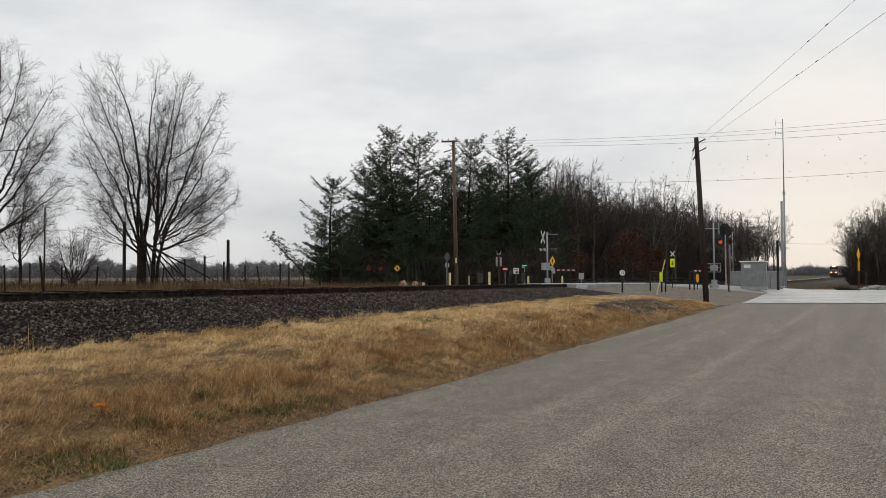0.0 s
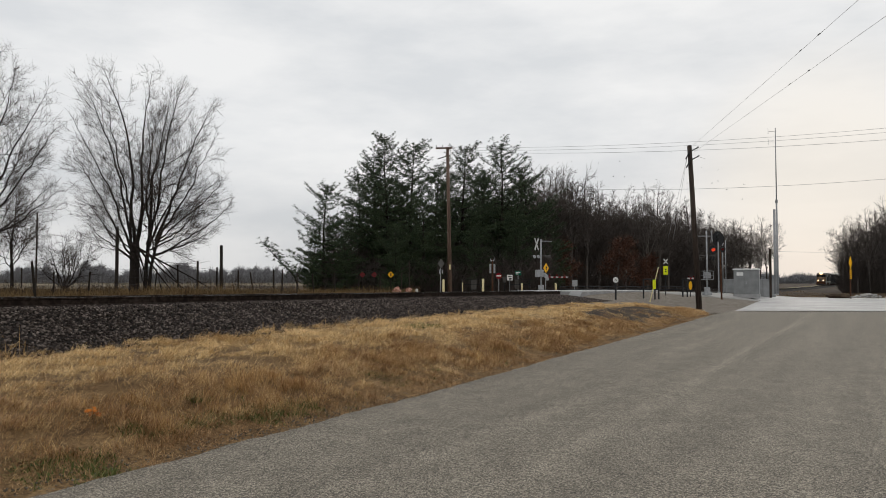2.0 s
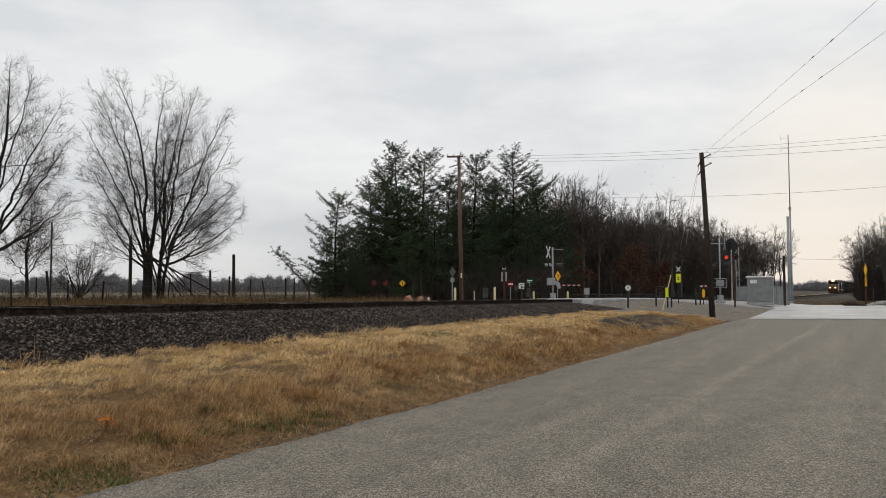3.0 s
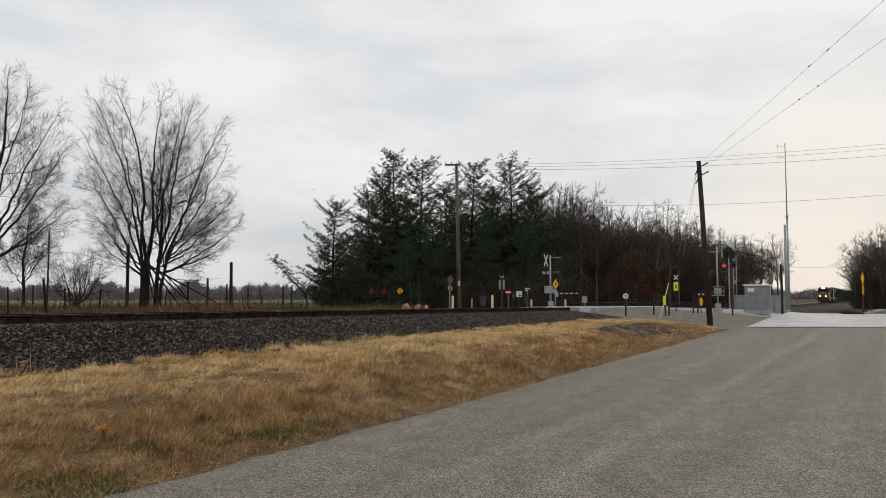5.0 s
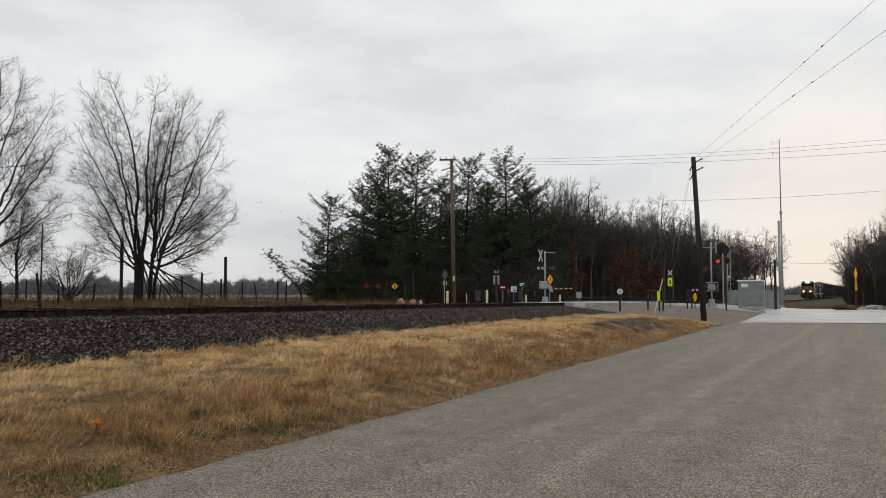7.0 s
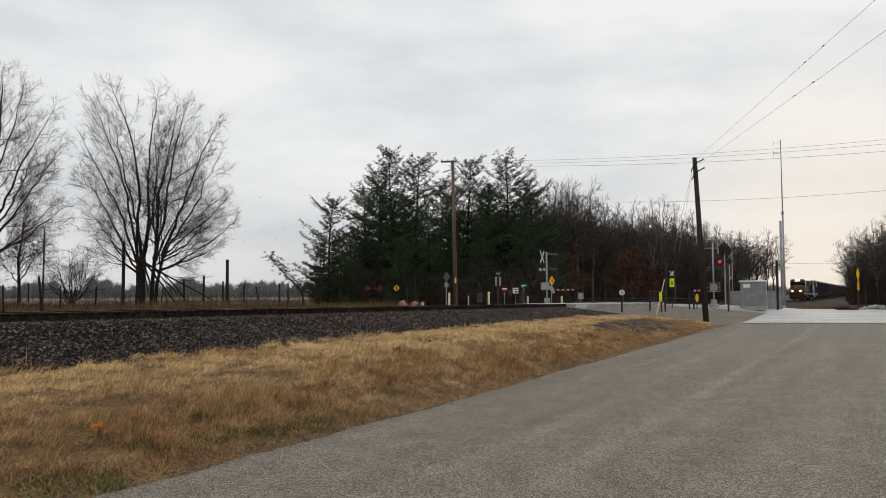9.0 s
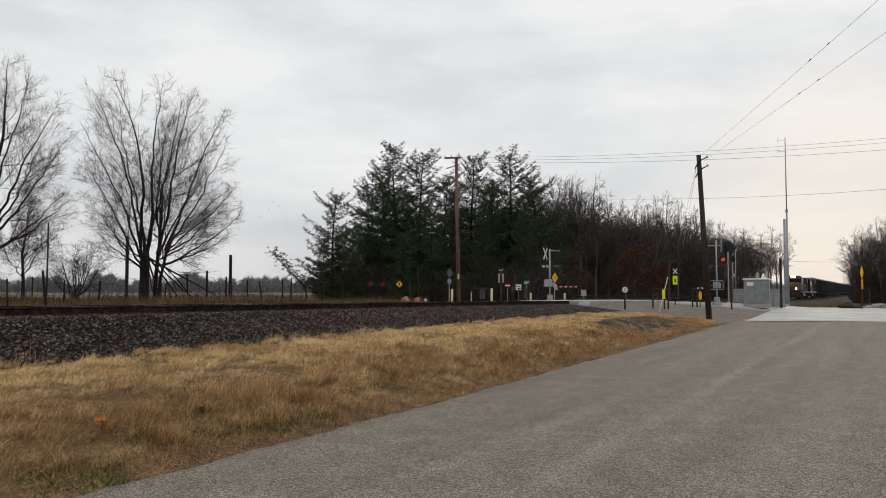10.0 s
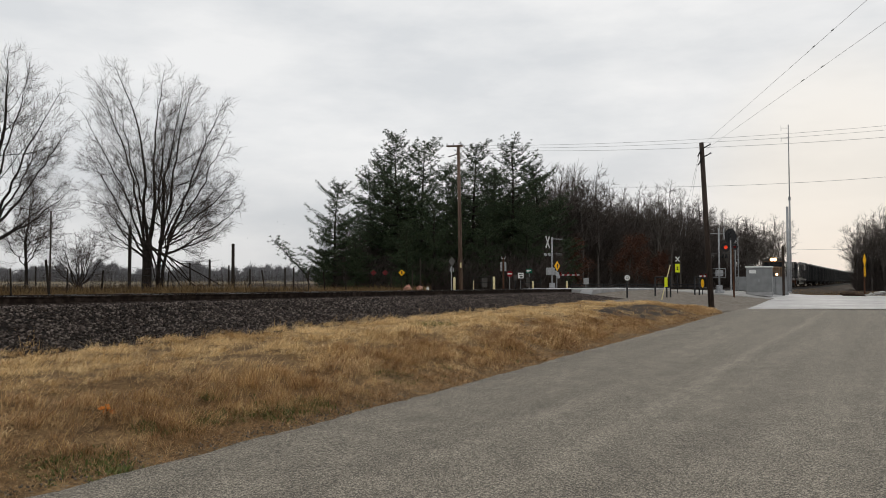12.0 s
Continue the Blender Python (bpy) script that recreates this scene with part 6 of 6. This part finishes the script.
def bollards():
    first = None
    for px, d, zt, zb in ((0.7, 47.0, 1.72, 0.82), (3.27, 49.0, 1.76, 0.86), (6.83, 58.0, 1.44, 0.73), (9.41, 58.0, 1.44, 0.73), (2.32, 58.0, 1.48, 0.73)):
        r = 0.04 if zt < 1.5 and px < 3 else 0.075
        b = thing("bollard", px, d, zb, label="cream-yellow steel pipe bollard by the crossing", category="bollard", group="crossing bollards")
        bm = BM(); rod(bm, (0, 0, -0.1), (0, 0, zt - zb - 0.05), r, None, 10); part("pipe", bm, M["cream"], b, smooth=False)
        bm = BM(); rod(bm, (0, 0, zt - zb - 0.05), (0, 0, zt - zb), r, 0.03, 10); part("cap", bm, M["cream"], b)


bollards()


def barrier(X0, X1, zt, zb, d, label, rails=2, r=0.04, mids=()):
    """A dark pipe barrier: posts and rails."""
    b = thing("pipe_barrier", X0, d, zb, label=label, category="barrier", group="pipe barriers")
    h, w = zt - zb, X1 - X0
    for f in (0.0, *mids, 1.0):
        bm = BM(); rod(bm, (w * f, 0, -0.15), (w * f, 0, h), r, r, 8); part("post", bm, M["black"], b)
    for k in range(rails):
        zk = h - 0.03 - k * h * 0.45
        bm = BM(); rod(bm, (0, 0, zk), (w, 0, zk), r * 0.8, r * 0.8, 8); part("rail", bm, M["black"], b)
    return b


def barriers():
    barrier(12.78, 13.7, 1.75, 0.66, 46.0, "black square pipe barrier beside the road", 1, 0.05, (0.75,))
    barrier(16.15, 16.44, 1.76, 0.74, 49.0, "narrow black pipe barrier beside the road", 2, 0.05)
    barrier(2.23, 3.69, 1.78, 0.88, 58.0, "dark pipe gate beyond the track", 2, 0.03, (0.5,))
    barrier(6.13, 7.69, 1.78, 0.85, 60.0, "dark pipe gate beyond the track", 2, 0.03, (0.5,))
    barrier(10.38, 21.17, 1.19, 0.69, 62.0, "long low dark pipe rail along the crossing road", 2, 0.05, (0.12, 0.25, 0.37, 0.5, 0.62, 0.75, 0.88))
    # yellow delineator and gate tip by the roadside pole
    s = thing("delineator", 16.99, 50, 0.69, label="orange-yellow flat delineator with a dark edge", category="marker post")
    bm = BM(); rod(bm, (0, 0.03, -0.1), (0, 0.03, 1.61 - s.location.z), 0.03, 0.03, 6); part("post", bm, M["black"], s)
    bm = BM(); plate(bm, ngon(0.32, 12, sx=0.34, sz=0.9, cz=1.32 - s.location.z), -0.02, 0.0); part("panel", bm, M["yellow"], s, "orange-yellow panel")
    g = thing("gate_arm", 18.82, 56, 1.82, label="red and white striped crossing gate arm", category="gate arm")
    for k in range(5):
        bm = BM(); box(bm, k * 0.15, -0.02, -0.06, k * 0.15 + 0.148, 0.02, 0.05); part("stripe", bm, M["red" if k % 2 else "rubble_white"], g)
    for k in range(2):
        bm = BM(); rod(bm, (0.1 + k * 0.35, 0, 0.05), (0.1 + k * 0.35, 0, 0.16), 0.045, 0.045, 8); part("lamp", bm, M["red_lens"], g)
    bm = BM(); rod(bm, (0.7, 0.03, -0.02), (0.7, 0.03, 0.7 - 1.82), 0.04, 0.05, 8); part("rest", bm, M["galv"], g)
    # dark cabinets beyond the track
    for px, w, h0, h1 in ((3.34, 0.41, 0.14, 0.86), (6.78, 0.27, 0.18, 0.90), (5.78, 0.23, 0.68, 1.08)):
        c = thing("equipment_box", px, 61, 0.79, label="dark grey equipment box on a post", category="box")
        bm = BM(); box(bm, -w / 2, -0.1, h0, w / 2, 0.2, h1, 0.02); part("body", bm, M["loco_grey"], c)
        bm = BM(); rod(bm, (0, 0.05, -0.3), (0, 0.05, h0 + 0.02), 0.05, 0.05, 6); part("post", bm, M["black"], c)
        bm = BM(); box(bm, -w / 2 - 0.03, -0.13, h1, w / 2 + 0.03, 0.23, h1 + 0.04); part("lid", bm, M["loco_grey"], c)


barriers()


def rocks():
    def rock(x, y, z, sx, sy, sz, seed, mat, name, label, cat):
        bm = BM(); bmesh.ops.create_icosphere(bm, subdivisions=3, radius=1.0)
        for v in bm.verts:
            v.co *= 1 + 0.35 * noise.noise(v.co * 1.3 + Vector((seed * 7, 0, 0))) + 0.1 * noise.noise(v.co * 4 + Vector((seed, 0, 0)))
            v.co = Vector((v.co.x * sx, v.co.y * sy, max(v.co.z, -0.4) * sz))
        o = part(name, bm, mat)
        o.location = (x, y, z)
        return tagged(o, label, cat)
    rock(-2.29, 50, 0.95, 0.27, 0.3, 0.26, 1, M["boulder"], "boulder", "pinkish grey boulder at the road end", "boulder")
    rock(-1.52, 50, 0.95, 0.22, 0.25, 0.24, 2, M["boulder"], "boulder", "pinkish grey boulder half hidden by dry grass", "boulder")
    rock(-1.0, 50, 0.95, 0.08, 0.1, 0.16, 4, M["white"], "boulder", "small whitened stone by the boulders", "boulder")
    rock(38.59, 72, 0.11, 1.1, 0.6, 0.28, 3, M["dirt"], "dirt_heap", "low dark heap of dirt by the road", "heap")
    rng = np.random.default_rng(6)
    verts, faces = [], []
    for i in range(90):
        x, y = 41.47 + rng.normal(0, 0.75), 72 + rng.normal(0, 0.5)
        r = rng.uniform(0.07, 0.2)
        z = 0.11 + max(0.0, 0.32 - 0.25 * abs(x - 41.47)) * rng.random()
        k = len(verts)
        for dx, dy, dz in ((1, 0, 0), (-1, 0, 0), (0, 1, 0), (0, -1, 0), (0, 0, 1), (0, 0, -1)):
            verts.append((x + dx * r * rng.uniform(0.6, 1.3), y + dy * r * rng.uniform(0.6, 1.3), z + dz * r * rng.uniform(0.5, 0.9)))
        faces += [(k, k + 2, k + 4), (k + 2, k + 1, k + 4), (k + 1, k + 3, k + 4), (k + 3, k, k + 4), (k + 2, k, k + 5), (k + 1, k + 2, k + 5), (k + 3, k + 1, k + 5), (k, k + 3, k + 5)]
    tagged(link_mesh("rubble_pile", verts, faces, M["rubble"]), "pile of pale broken stone by the road", "rubble", kind="stuff")


rocks()


def seedling():
    """A tiny plant with orange autumn leaves in the bank grass."""
    rng = random.Random(2)
    o = thing("oak_seedling", -3.4, 7.75, ground_z(*sa(-3.4, 7.75)), label="tiny oak seedling with orange autumn leaves in dry grass", category="seedling")
    bm = BM()
    rod(bm, (0, 0, -0.02), (0.01, 0, 0.11), 0.004, 0.003, 5); part("stem", bm, M["bark"], o)
    bm = BM()
    for i in range(18):
        c = Vector((rng.gauss(0, 0.035), rng.gauss(0, 0.035), rng.uniform(0.05, 0.12)))
        d = Vector((rng.gauss(0, 1), rng.gauss(0, 1), rng.gauss(0, 0.5))).normalized()
        e = d.orthogonal().normalized()
        bm.faces.new([bm.verts.new(c + k) for k in (d * 0.035, e * 0.016, -d * 0.035, -e * 0.016)])
    part("foliage", bm, M["orange_leaf"], o, "small orange leaves")["kind"] = "stuff"


seedling()


def fence():
    """Field fence: uneven posts with wires, and a few taller posts."""
    rows = [(-16.57, 32.0, 2.43, 0.86, 0.055, 3.0), (-17.84, 40.0, 2.09, 0.79, 0.05, -1.0), (-14.57, 44.0, 2.53, 0.75, 0.05, 1.0), (-12.91, 46.0, 2.43, 0.75, 0.055, 0.0), (-11.04, 47.0, 2.17, 0.7, 0.05, 4.0), (-9.39, 48.0, 2.36, 0.72, 0.05, 0.0),
            (-8.09, 52.0, 2.11, 0.73, 0.05, 2.0), (-6.88, 54.0, 2.17, 0.74, 0.055, 1.0), (-3.88, 57.0, 2.2, 0.7, 0.05, -1.0), (-5.35, 56.0, 2.11, 0.71, 0.04, 0.0), (-8.81, 50.0, 2.13, 0.72, 0.045, 0.0), (-18.68, 33.0, 2.09, 0.84, 0.04, 1.0),
            (-18.2, 37.0, 2.12, 0.81, 0.04, 0.0), (-15.48, 43.0, 2.26, 0.74, 0.04, -2.0), (-13.77, 45.0, 2.28, 0.73, 0.035, 0.0), (-18.76, 30.0, 2.27, 0.88, 0.05, 1.0)]
    f = thing("field_fence", -12, 46, 0.7, label="old wire fence with dark uneven wooden posts along the field", category="fence")
    inv = f.matrix_basis.inverted()
    tops = []
    for px, d, zt, zb, r, lean in rows:
        bm = BM(); rod(bm, inv @ Vector((px + lean * 0.03, d, zb)), inv @ Vector((px - lean * 0.03, d, zt)), r * 1.05, r * 0.9, 7); part("post", bm, M["post_wood"], f)
        tops.append((px, d, zt, zb))
    tops.sort()
    for k in range(3):
        verts, faces = [], []
        pts = [inv @ Vector((px, d - 0.05, zb + 0.15 + (zt - zb - 0.15) * (0.92 - 0.28 * k))) for px, d, zt, zb in tops]
        tube(verts, faces, pts, [0.006] * len(pts), 3)
        link_mesh("fence_wire", verts, faces, M["wire"]).parent = f
    for px, d, zt, zb, r, lab in ((-12.92, 47.0, 3.77, 0.75, 0.1, "tall thick weathered wooden post at the fence"), (-18.33, 60.0, 3.12, 0.71, 0.09, "weathered wooden post standing in the field"),
                                 (-19.7, 48.0, 4.96, 0.73, 0.11, "tall grey wooden post beside the big tree"), (-15.66, 62.0, 2.43, 0.86, 0.07, "weathered wooden post standing in the field"),
                                 (-12.81, 62.0, 2.52, 0.86, 0.07, "weathered wooden post standing in the field"), (-46.33, 90.0, 9.58, 1.08, 0.1, "thin far wooden pole in the field"),
                                 (-2.4, 60.0, 2.23, 0.75, 0.05, "pale slim post at the road end"), (-1.96, 66.0, 3.36, 0.67, 0.06, "slim wooden post before the pines"), (-32.0, 60.0, 2.58, 1.24, 0.06, "weathered wooden post standing in the field")):
        p = thing("wooden_post", px, d, zb, label=lab, category="post")
        bm = BM(); rod(bm, (0, 0, -0.2), (-0.02, 0, zt - zb), r, r * 0.92, 9); part("shaft", bm, M["post_wood"], p)
        bm = BM(); rod(bm, (-0.02, 0, zt - zb), (-0.02, 0, zt - zb + 0.02), r * 0.8, r * 0.6, 9); part("worn_top", bm, M["post_wood"], p)


fence()


def birds():
    """A loose flock crossing low over the wood."""
    rng = random.Random(17)
    first, flock = None, []
    for i in range(46):
        if first is None:
            b = thing("bird", 0, 0, 0, label="small dark bird flying over the wood", category="bird", group="flock of birds")
            bm = BM(); bmesh.ops.create_icosphere(bm, subdivisions=2, radius=0.5)
            for v in bm.verts:
                v.co = Vector((v.co.x * 0.20, v.co.y * 0.06, v.co.z * 0.06))
            part("body", bm, M["bird"], b)
            for sy in (-1, 1):
                bm = BM(); plate(bm, [(-0.035, 0.0), (0.04, 0.0), (0.0, 0.15)], -0.006, 0.006, pose(0, 0, 0, sy * -65))
                part("wing", bm, M["bird"], b)
            first = b
        else:
            b = copy_thing(first, Matrix())
        d = rng.uniform(95, 135)
        start = Vector((d * rng.uniform(0.21, 0.58), d, 1.65 + d * rng.uniform(0.11, 0.175)))
        flock.append((b, start, rng.uniform(7.0, 10.0), rng.uniform(0, 6.28), rng.uniform(0.25, 0.6)))
    return flock


FLOCK = birds()

# ---- the train ----
FRONT_START, SPEED = 345.6, 17.9


def wheel_mesh(r):
    bm = BM()
    rod(bm, (-0.80, 0, 0), (-0.66, 0, 0), r, r, 16)
    rod(bm, (0.66, 0, 0), (0.80, 0, 0), r, r, 16)
    rod(bm, (-0.66, 0, 0), (0.66, 0, 0), 0.09, 0.09, 8)
    return bm


def locomotive(first):
    """Road-switcher diesel, nose towards its own -y, rails at its z = 0; 22 m long."""
    L = 22.3
    lo = thing("locomotive", 0, 0, 0, label="black diesel freight locomotive with lit headlights leading the train" if first else "black diesel freight locomotive second in the train", category="locomotive", group="train")
    bm = BM(); box(bm, -1.5, 0.6, 1.15, 1.5, L - 0.5, 1.55, 0.04); part("underframe", bm, M["loco_black"], lo)
    bm = BM(); box(bm, -1.48, 0.5, 0.35, 1.48, 0.75, 1.55, 0.03); part("pilot", bm, M["rust"], lo, "grimy front pilot sheet")
    bm = BM()
    plate(bm, [(-1.3, 0.18), (1.3, 0.18), (1.15, 0.7), (-1.15, 0.7)], 0.18, 0.5)
    part("snow_plow", bm, M["loco_black"], lo)
    bm = BM(); box(bm, -0.12, -0.35, 0.75, 0.12, 0.5, 1.05, 0.03); part("coupler", bm, M["rust"], lo)
    bm = BM(); box(bm, -0.95, 1.7, 1.55, 0.95, 3.6, 3.25, 0.18); part("nose", bm, M["loco_yellow" if first else "loco_grey"], lo, "ochre nose" if first else "")
    bm = BM(); box(bm, -0.6, 1.66, 1.75, 0.6, 1.72, 2.35, 0.0); part("nose_door", bm, M["loco_grey"], lo, "grimy nose door")
    if first:
        bm = BM(); box(bm, -1.5, 3.47, 1.6, 1.5, 3.5, 3.25); part("cab_front", bm, M["loco_yellow"], lo, "ochre cab front")
        bm = BM(); box(bm, -1.5, 3.47, 4.02, 1.5, 3.5, 4.2); part("window_header", bm, M["loco_yellow"], lo, "ochre strip over the windscreen")
    bm = BM(); box(bm, -1.52, 3.5, 1.55, 1.52, 6.1, 4.25, 0.10); cab = part("cab", bm, M["loco_black"], lo)
    bm = BM(); plate(bm, [(-1.56, 4.2), (1.56, 4.2), (1.2, 4.62), (-1.2, 4.62)], 3.4, 6.2); part("cab_roof", bm, M["loco_grey"], cab)
    for x in (-1.25, -0.02 - 0.5, 0.12, 0.72):
        bm = BM(); box(bm, x, 3.46, 3.32, x + 0.5, 3.5, 4.0); part("windscreen", bm, M["glass"], cab, "dark windscreen pane")
    for sx in (-1, 1):
        bm = BM(); box(bm, sx * 1.52 - 0.02, 4.0, 3.1, sx * 1.52 + 0.02, 5.5, 3.9); part("side_window", bm, M["glass"], cab, "dark side window")
    bm = BM(); box(bm, -0.95, 6.1, 1.55, 0.95, L - 1.6, 4.15, 0.12); hood = part("engine_hood", bm, M["loco_black"], lo)
    for k in range(9):
        y = 6.8 + k * 1.5
        for sx in (-1, 1):
            bm = BM(); box(bm, sx * 0.95 - 0.025, y, 1.9, sx * 0.95 + 0.025, y + 1.2, 3.4); part("hood_door", bm, M["loco_grey" if k % 4 == 1 else "loco_black"], hood)
    bm = BM(); box(bm, -1.5, L - 5.4, 3.2, 1.5, L - 1.8, 4.45, 0.15); part("radiator", bm, M["loco_grey"], hood, "flared grimy radiator housing")
    bm = BM(); box(bm, -0.5, 10.4, 4.15, 0.5, 12.4, 4.5, 0.08); part("exhaust", bm, M["loco_black"], hood)
    bm = BM(); box(bm, -1.35, 8.2, 0.4, 1.35, 13.6, 1.15, 0.15); part("fuel_tank", bm, M["loco_black"], lo)
    # headlights over the cab and ditch lights on the deck
    power = M["headlight"] if first else M["galv"]
    for x, z, y, r in ((-0.23, 4.42, 3.3, 0.21), (0.23, 4.42, 3.3, 0.21), (-0.8, 1.98, 0.45, 0.16), (0.8, 1.98, 0.45, 0.16)):
        bm = BM(); rod(bm, (x, y + 0.2, z), (x, y, z), r * 1.25, r * 1.25, 12); hs = part("headlight", bm, M["loco_black"], lo, "lit headlight" if first else "unlit headlight")
        bm = BM(); rod(bm, (x, y, z), (x, y - 0.03, z), r, r * 0.9, 12); part("lens", bm, power, hs)
        if first:
            # added glowing ring, wider than the lamp, for its orange glare
            bm = BM(); rod(bm, (x, y + 0.012, z), (x, y - 0.012, z), r * 1.5, r * 1.5, 14); part("reflector", bm, M["reflector"], hs, "amber glowing ring standing in for the headlight's glare")
    # handrails
    for sx in (-1, 1):
        for k in range(8):
            bm = BM(); rod(bm, (sx * 1.45, 6.4 + k * 1.9, 1.55), (sx * 1.45, 6.4 + k * 1.9, 2.55), 0.02, 0.02, 5); part("stanchion", bm, M["loco_grey"], lo)
        bm = BM(); rod(bm, (sx * 1.45, 6.4, 2.55), (sx * 1.45, 19.7, 2.55), 0.02, 0.02, 5); part("handrail", bm, M["loco_grey"], lo)
        bm = BM(); rod(bm, (sx * 1.35, 0.6, 1.55), (sx * 1.35, 0.6, 2.6), 0.025, 0.025, 5); part("stanchion", bm, M["loco_grey"], lo)
        bm = BM(); rod(bm, (sx * 1.35, 0.6, 2.6), (sx * 0.3, 0.6, 2.6), 0.025, 0.025, 5); part("handrail", bm, M["loco_grey"], lo)
        for k in range(3):
            bm = BM(); box(bm, sx * 1.3 - 0.2, 0.62, 0.45 + 0.35 * k, sx * 1.3 + 0.2, 1.2, 0.49 + 0.35 * k); part("step", bm, M["loco_grey"], lo)
    for y in (2.2, L - 6.2):
        for sx in (-1, 1):
            bm = BM(); box(bm, sx * 1.0 - 0.12, y - 0.1, 0.45, sx * 1.0 + 0.12, y + 4.1, 0.95, 0.06); part("bogie_frame", bm, M["loco_grey"], lo)
        for k in range(3):
            w = part("wheelset", wheel_mesh(0.52), M["rail"], lo)
            w.matrix_basis = pose(0, y + 0.2 + k * 1.8, 0.52)
    return lo


def coal_car():
    """Bathtub gondola heaped with coal; 16.2 m over couplers, rails at its z = 0."""
    L = 15.6
    c = thing("coal_car", 0, 0, 0, label="dark steel coal gondola car heaped with coal", category="railway car", group="train")
    bm = BM(); box(bm, -1.52, 0.3, 1.05, 1.52, L, 4.55, 0.03); body = part("body", bm, M["hopper"], c)
    bm = BM(); box(bm, -1.6, 0.22, 4.5, 1.6, L + 0.08, 4.65, 0.02); part("top_chord", bm, M["loco_grey"], body)
    for k in range(12):
        y = 0.5 + k * (L - 0.9) / 11
        for sx in (-1, 1):
            bm = BM(); box(bm, sx * 1.56 - 0.05, y - 0.06, 1.1, sx * 1.56 + 0.05, y + 0.06, 4.5); part("side_rib", bm, M["hopper"], body)
    bm = BM()
    n = 14
    vs = [[bm.verts.new((-1.45 + 2.9 * i / 6, 0.4 + (L - 0.5) * j / n, 4.6 + 0.5 * (1 - ((i - 3) / 3) ** 2) * min(1.0, 4.5 * min(j, n - j) / n) * (0.85 + 0.3 * math.sin(j * 1.7 + i)) if 0 < j < n and 0 < i < 6 else 4.52)) for i in range(7)] for j in range(n + 1)]
    for j in range(n):
        for i in range(6):
            bm.faces.new((vs[j][i], vs[j][i + 1], vs[j + 1][i + 1], vs[j + 1][i]))
    part("coal_heap", bm, M["coal"], c, "heaped black coal")
    bm = BM(); box(bm, -0.3, -0.3, 0.8, 0.3, L + 0.6, 1.1); part("centre_sill", bm, M["hopper"], c)
    for y in (1.3, L - 3.0):
        for sx in (-1, 1):
            bm = BM(); box(bm, sx * 1.0 - 0.1, y - 0.2, 0.4, sx * 1.0 + 0.1, y + 1.9, 0.75, 0.05); part("bogie_frame", bm, M["hopper"], c)
        for k in range(2):
            w = part("wheelset", wheel_mesh(0.46), M["rail"], c)
            w.matrix_basis = pose(0, y + k * 1.75, 0.46)
    return c


def train_pose(a):
    slope = math.degrees(math.atan((rail_z(a + 18) - rail_z(a)) / 18))
    return Matrix.Translation(on_track(-0.755, a, rail_z(a))) @ pose(0, 0, 0, 0, 0, TRACK_ANGLE) @ pose(0, 0, 0, slope)


lead = locomotive(True)
second = locomotive(False)
cars = [coal_car()]
for i in range(23):
    cars.append(copy_thing(cars[0], Matrix()))
TRAIN = [(lead, 0.0), (second, 22.8)] + [(c, 45.8 + 16.3 * i) for i, c in enumerate(cars)]


def motions():
    """The train rolls in at a steady pace; its leading wheels turn."""
    for ob, back in TRAIN:
        walk(ob, [(t, train_pose(FRONT_START - SPEED * t + back)) for t in range(13)])
    for b, start, speed, phase, sink in FLOCK:
        rows = []
        for t in range(13):
            p = start + Vector((-speed * t * 1.0, speed * 0.25 * t, 1.2 * math.sin(t * 0.9 + phase) - sink * t))
            p.z = max(p.z, ground_z(*sa(p.x, p.y)) + 5.0)
            rows.append((t, Matrix.Translation(p) @ pose(0, 0, 0, 20 * math.sin(t + phase), 0, 165)))
        walk(b, rows)
    for w in [o for o in lead.children if o.name.startswith("wheelset")]:
        here = w.location.copy()
        walk(w, [(i * 0.04, Matrix.Translation(here) @ pose(0, 0, 0, math.degrees(-SPEED * i * 0.04 / 0.52))) for i in range(301)])


motions()
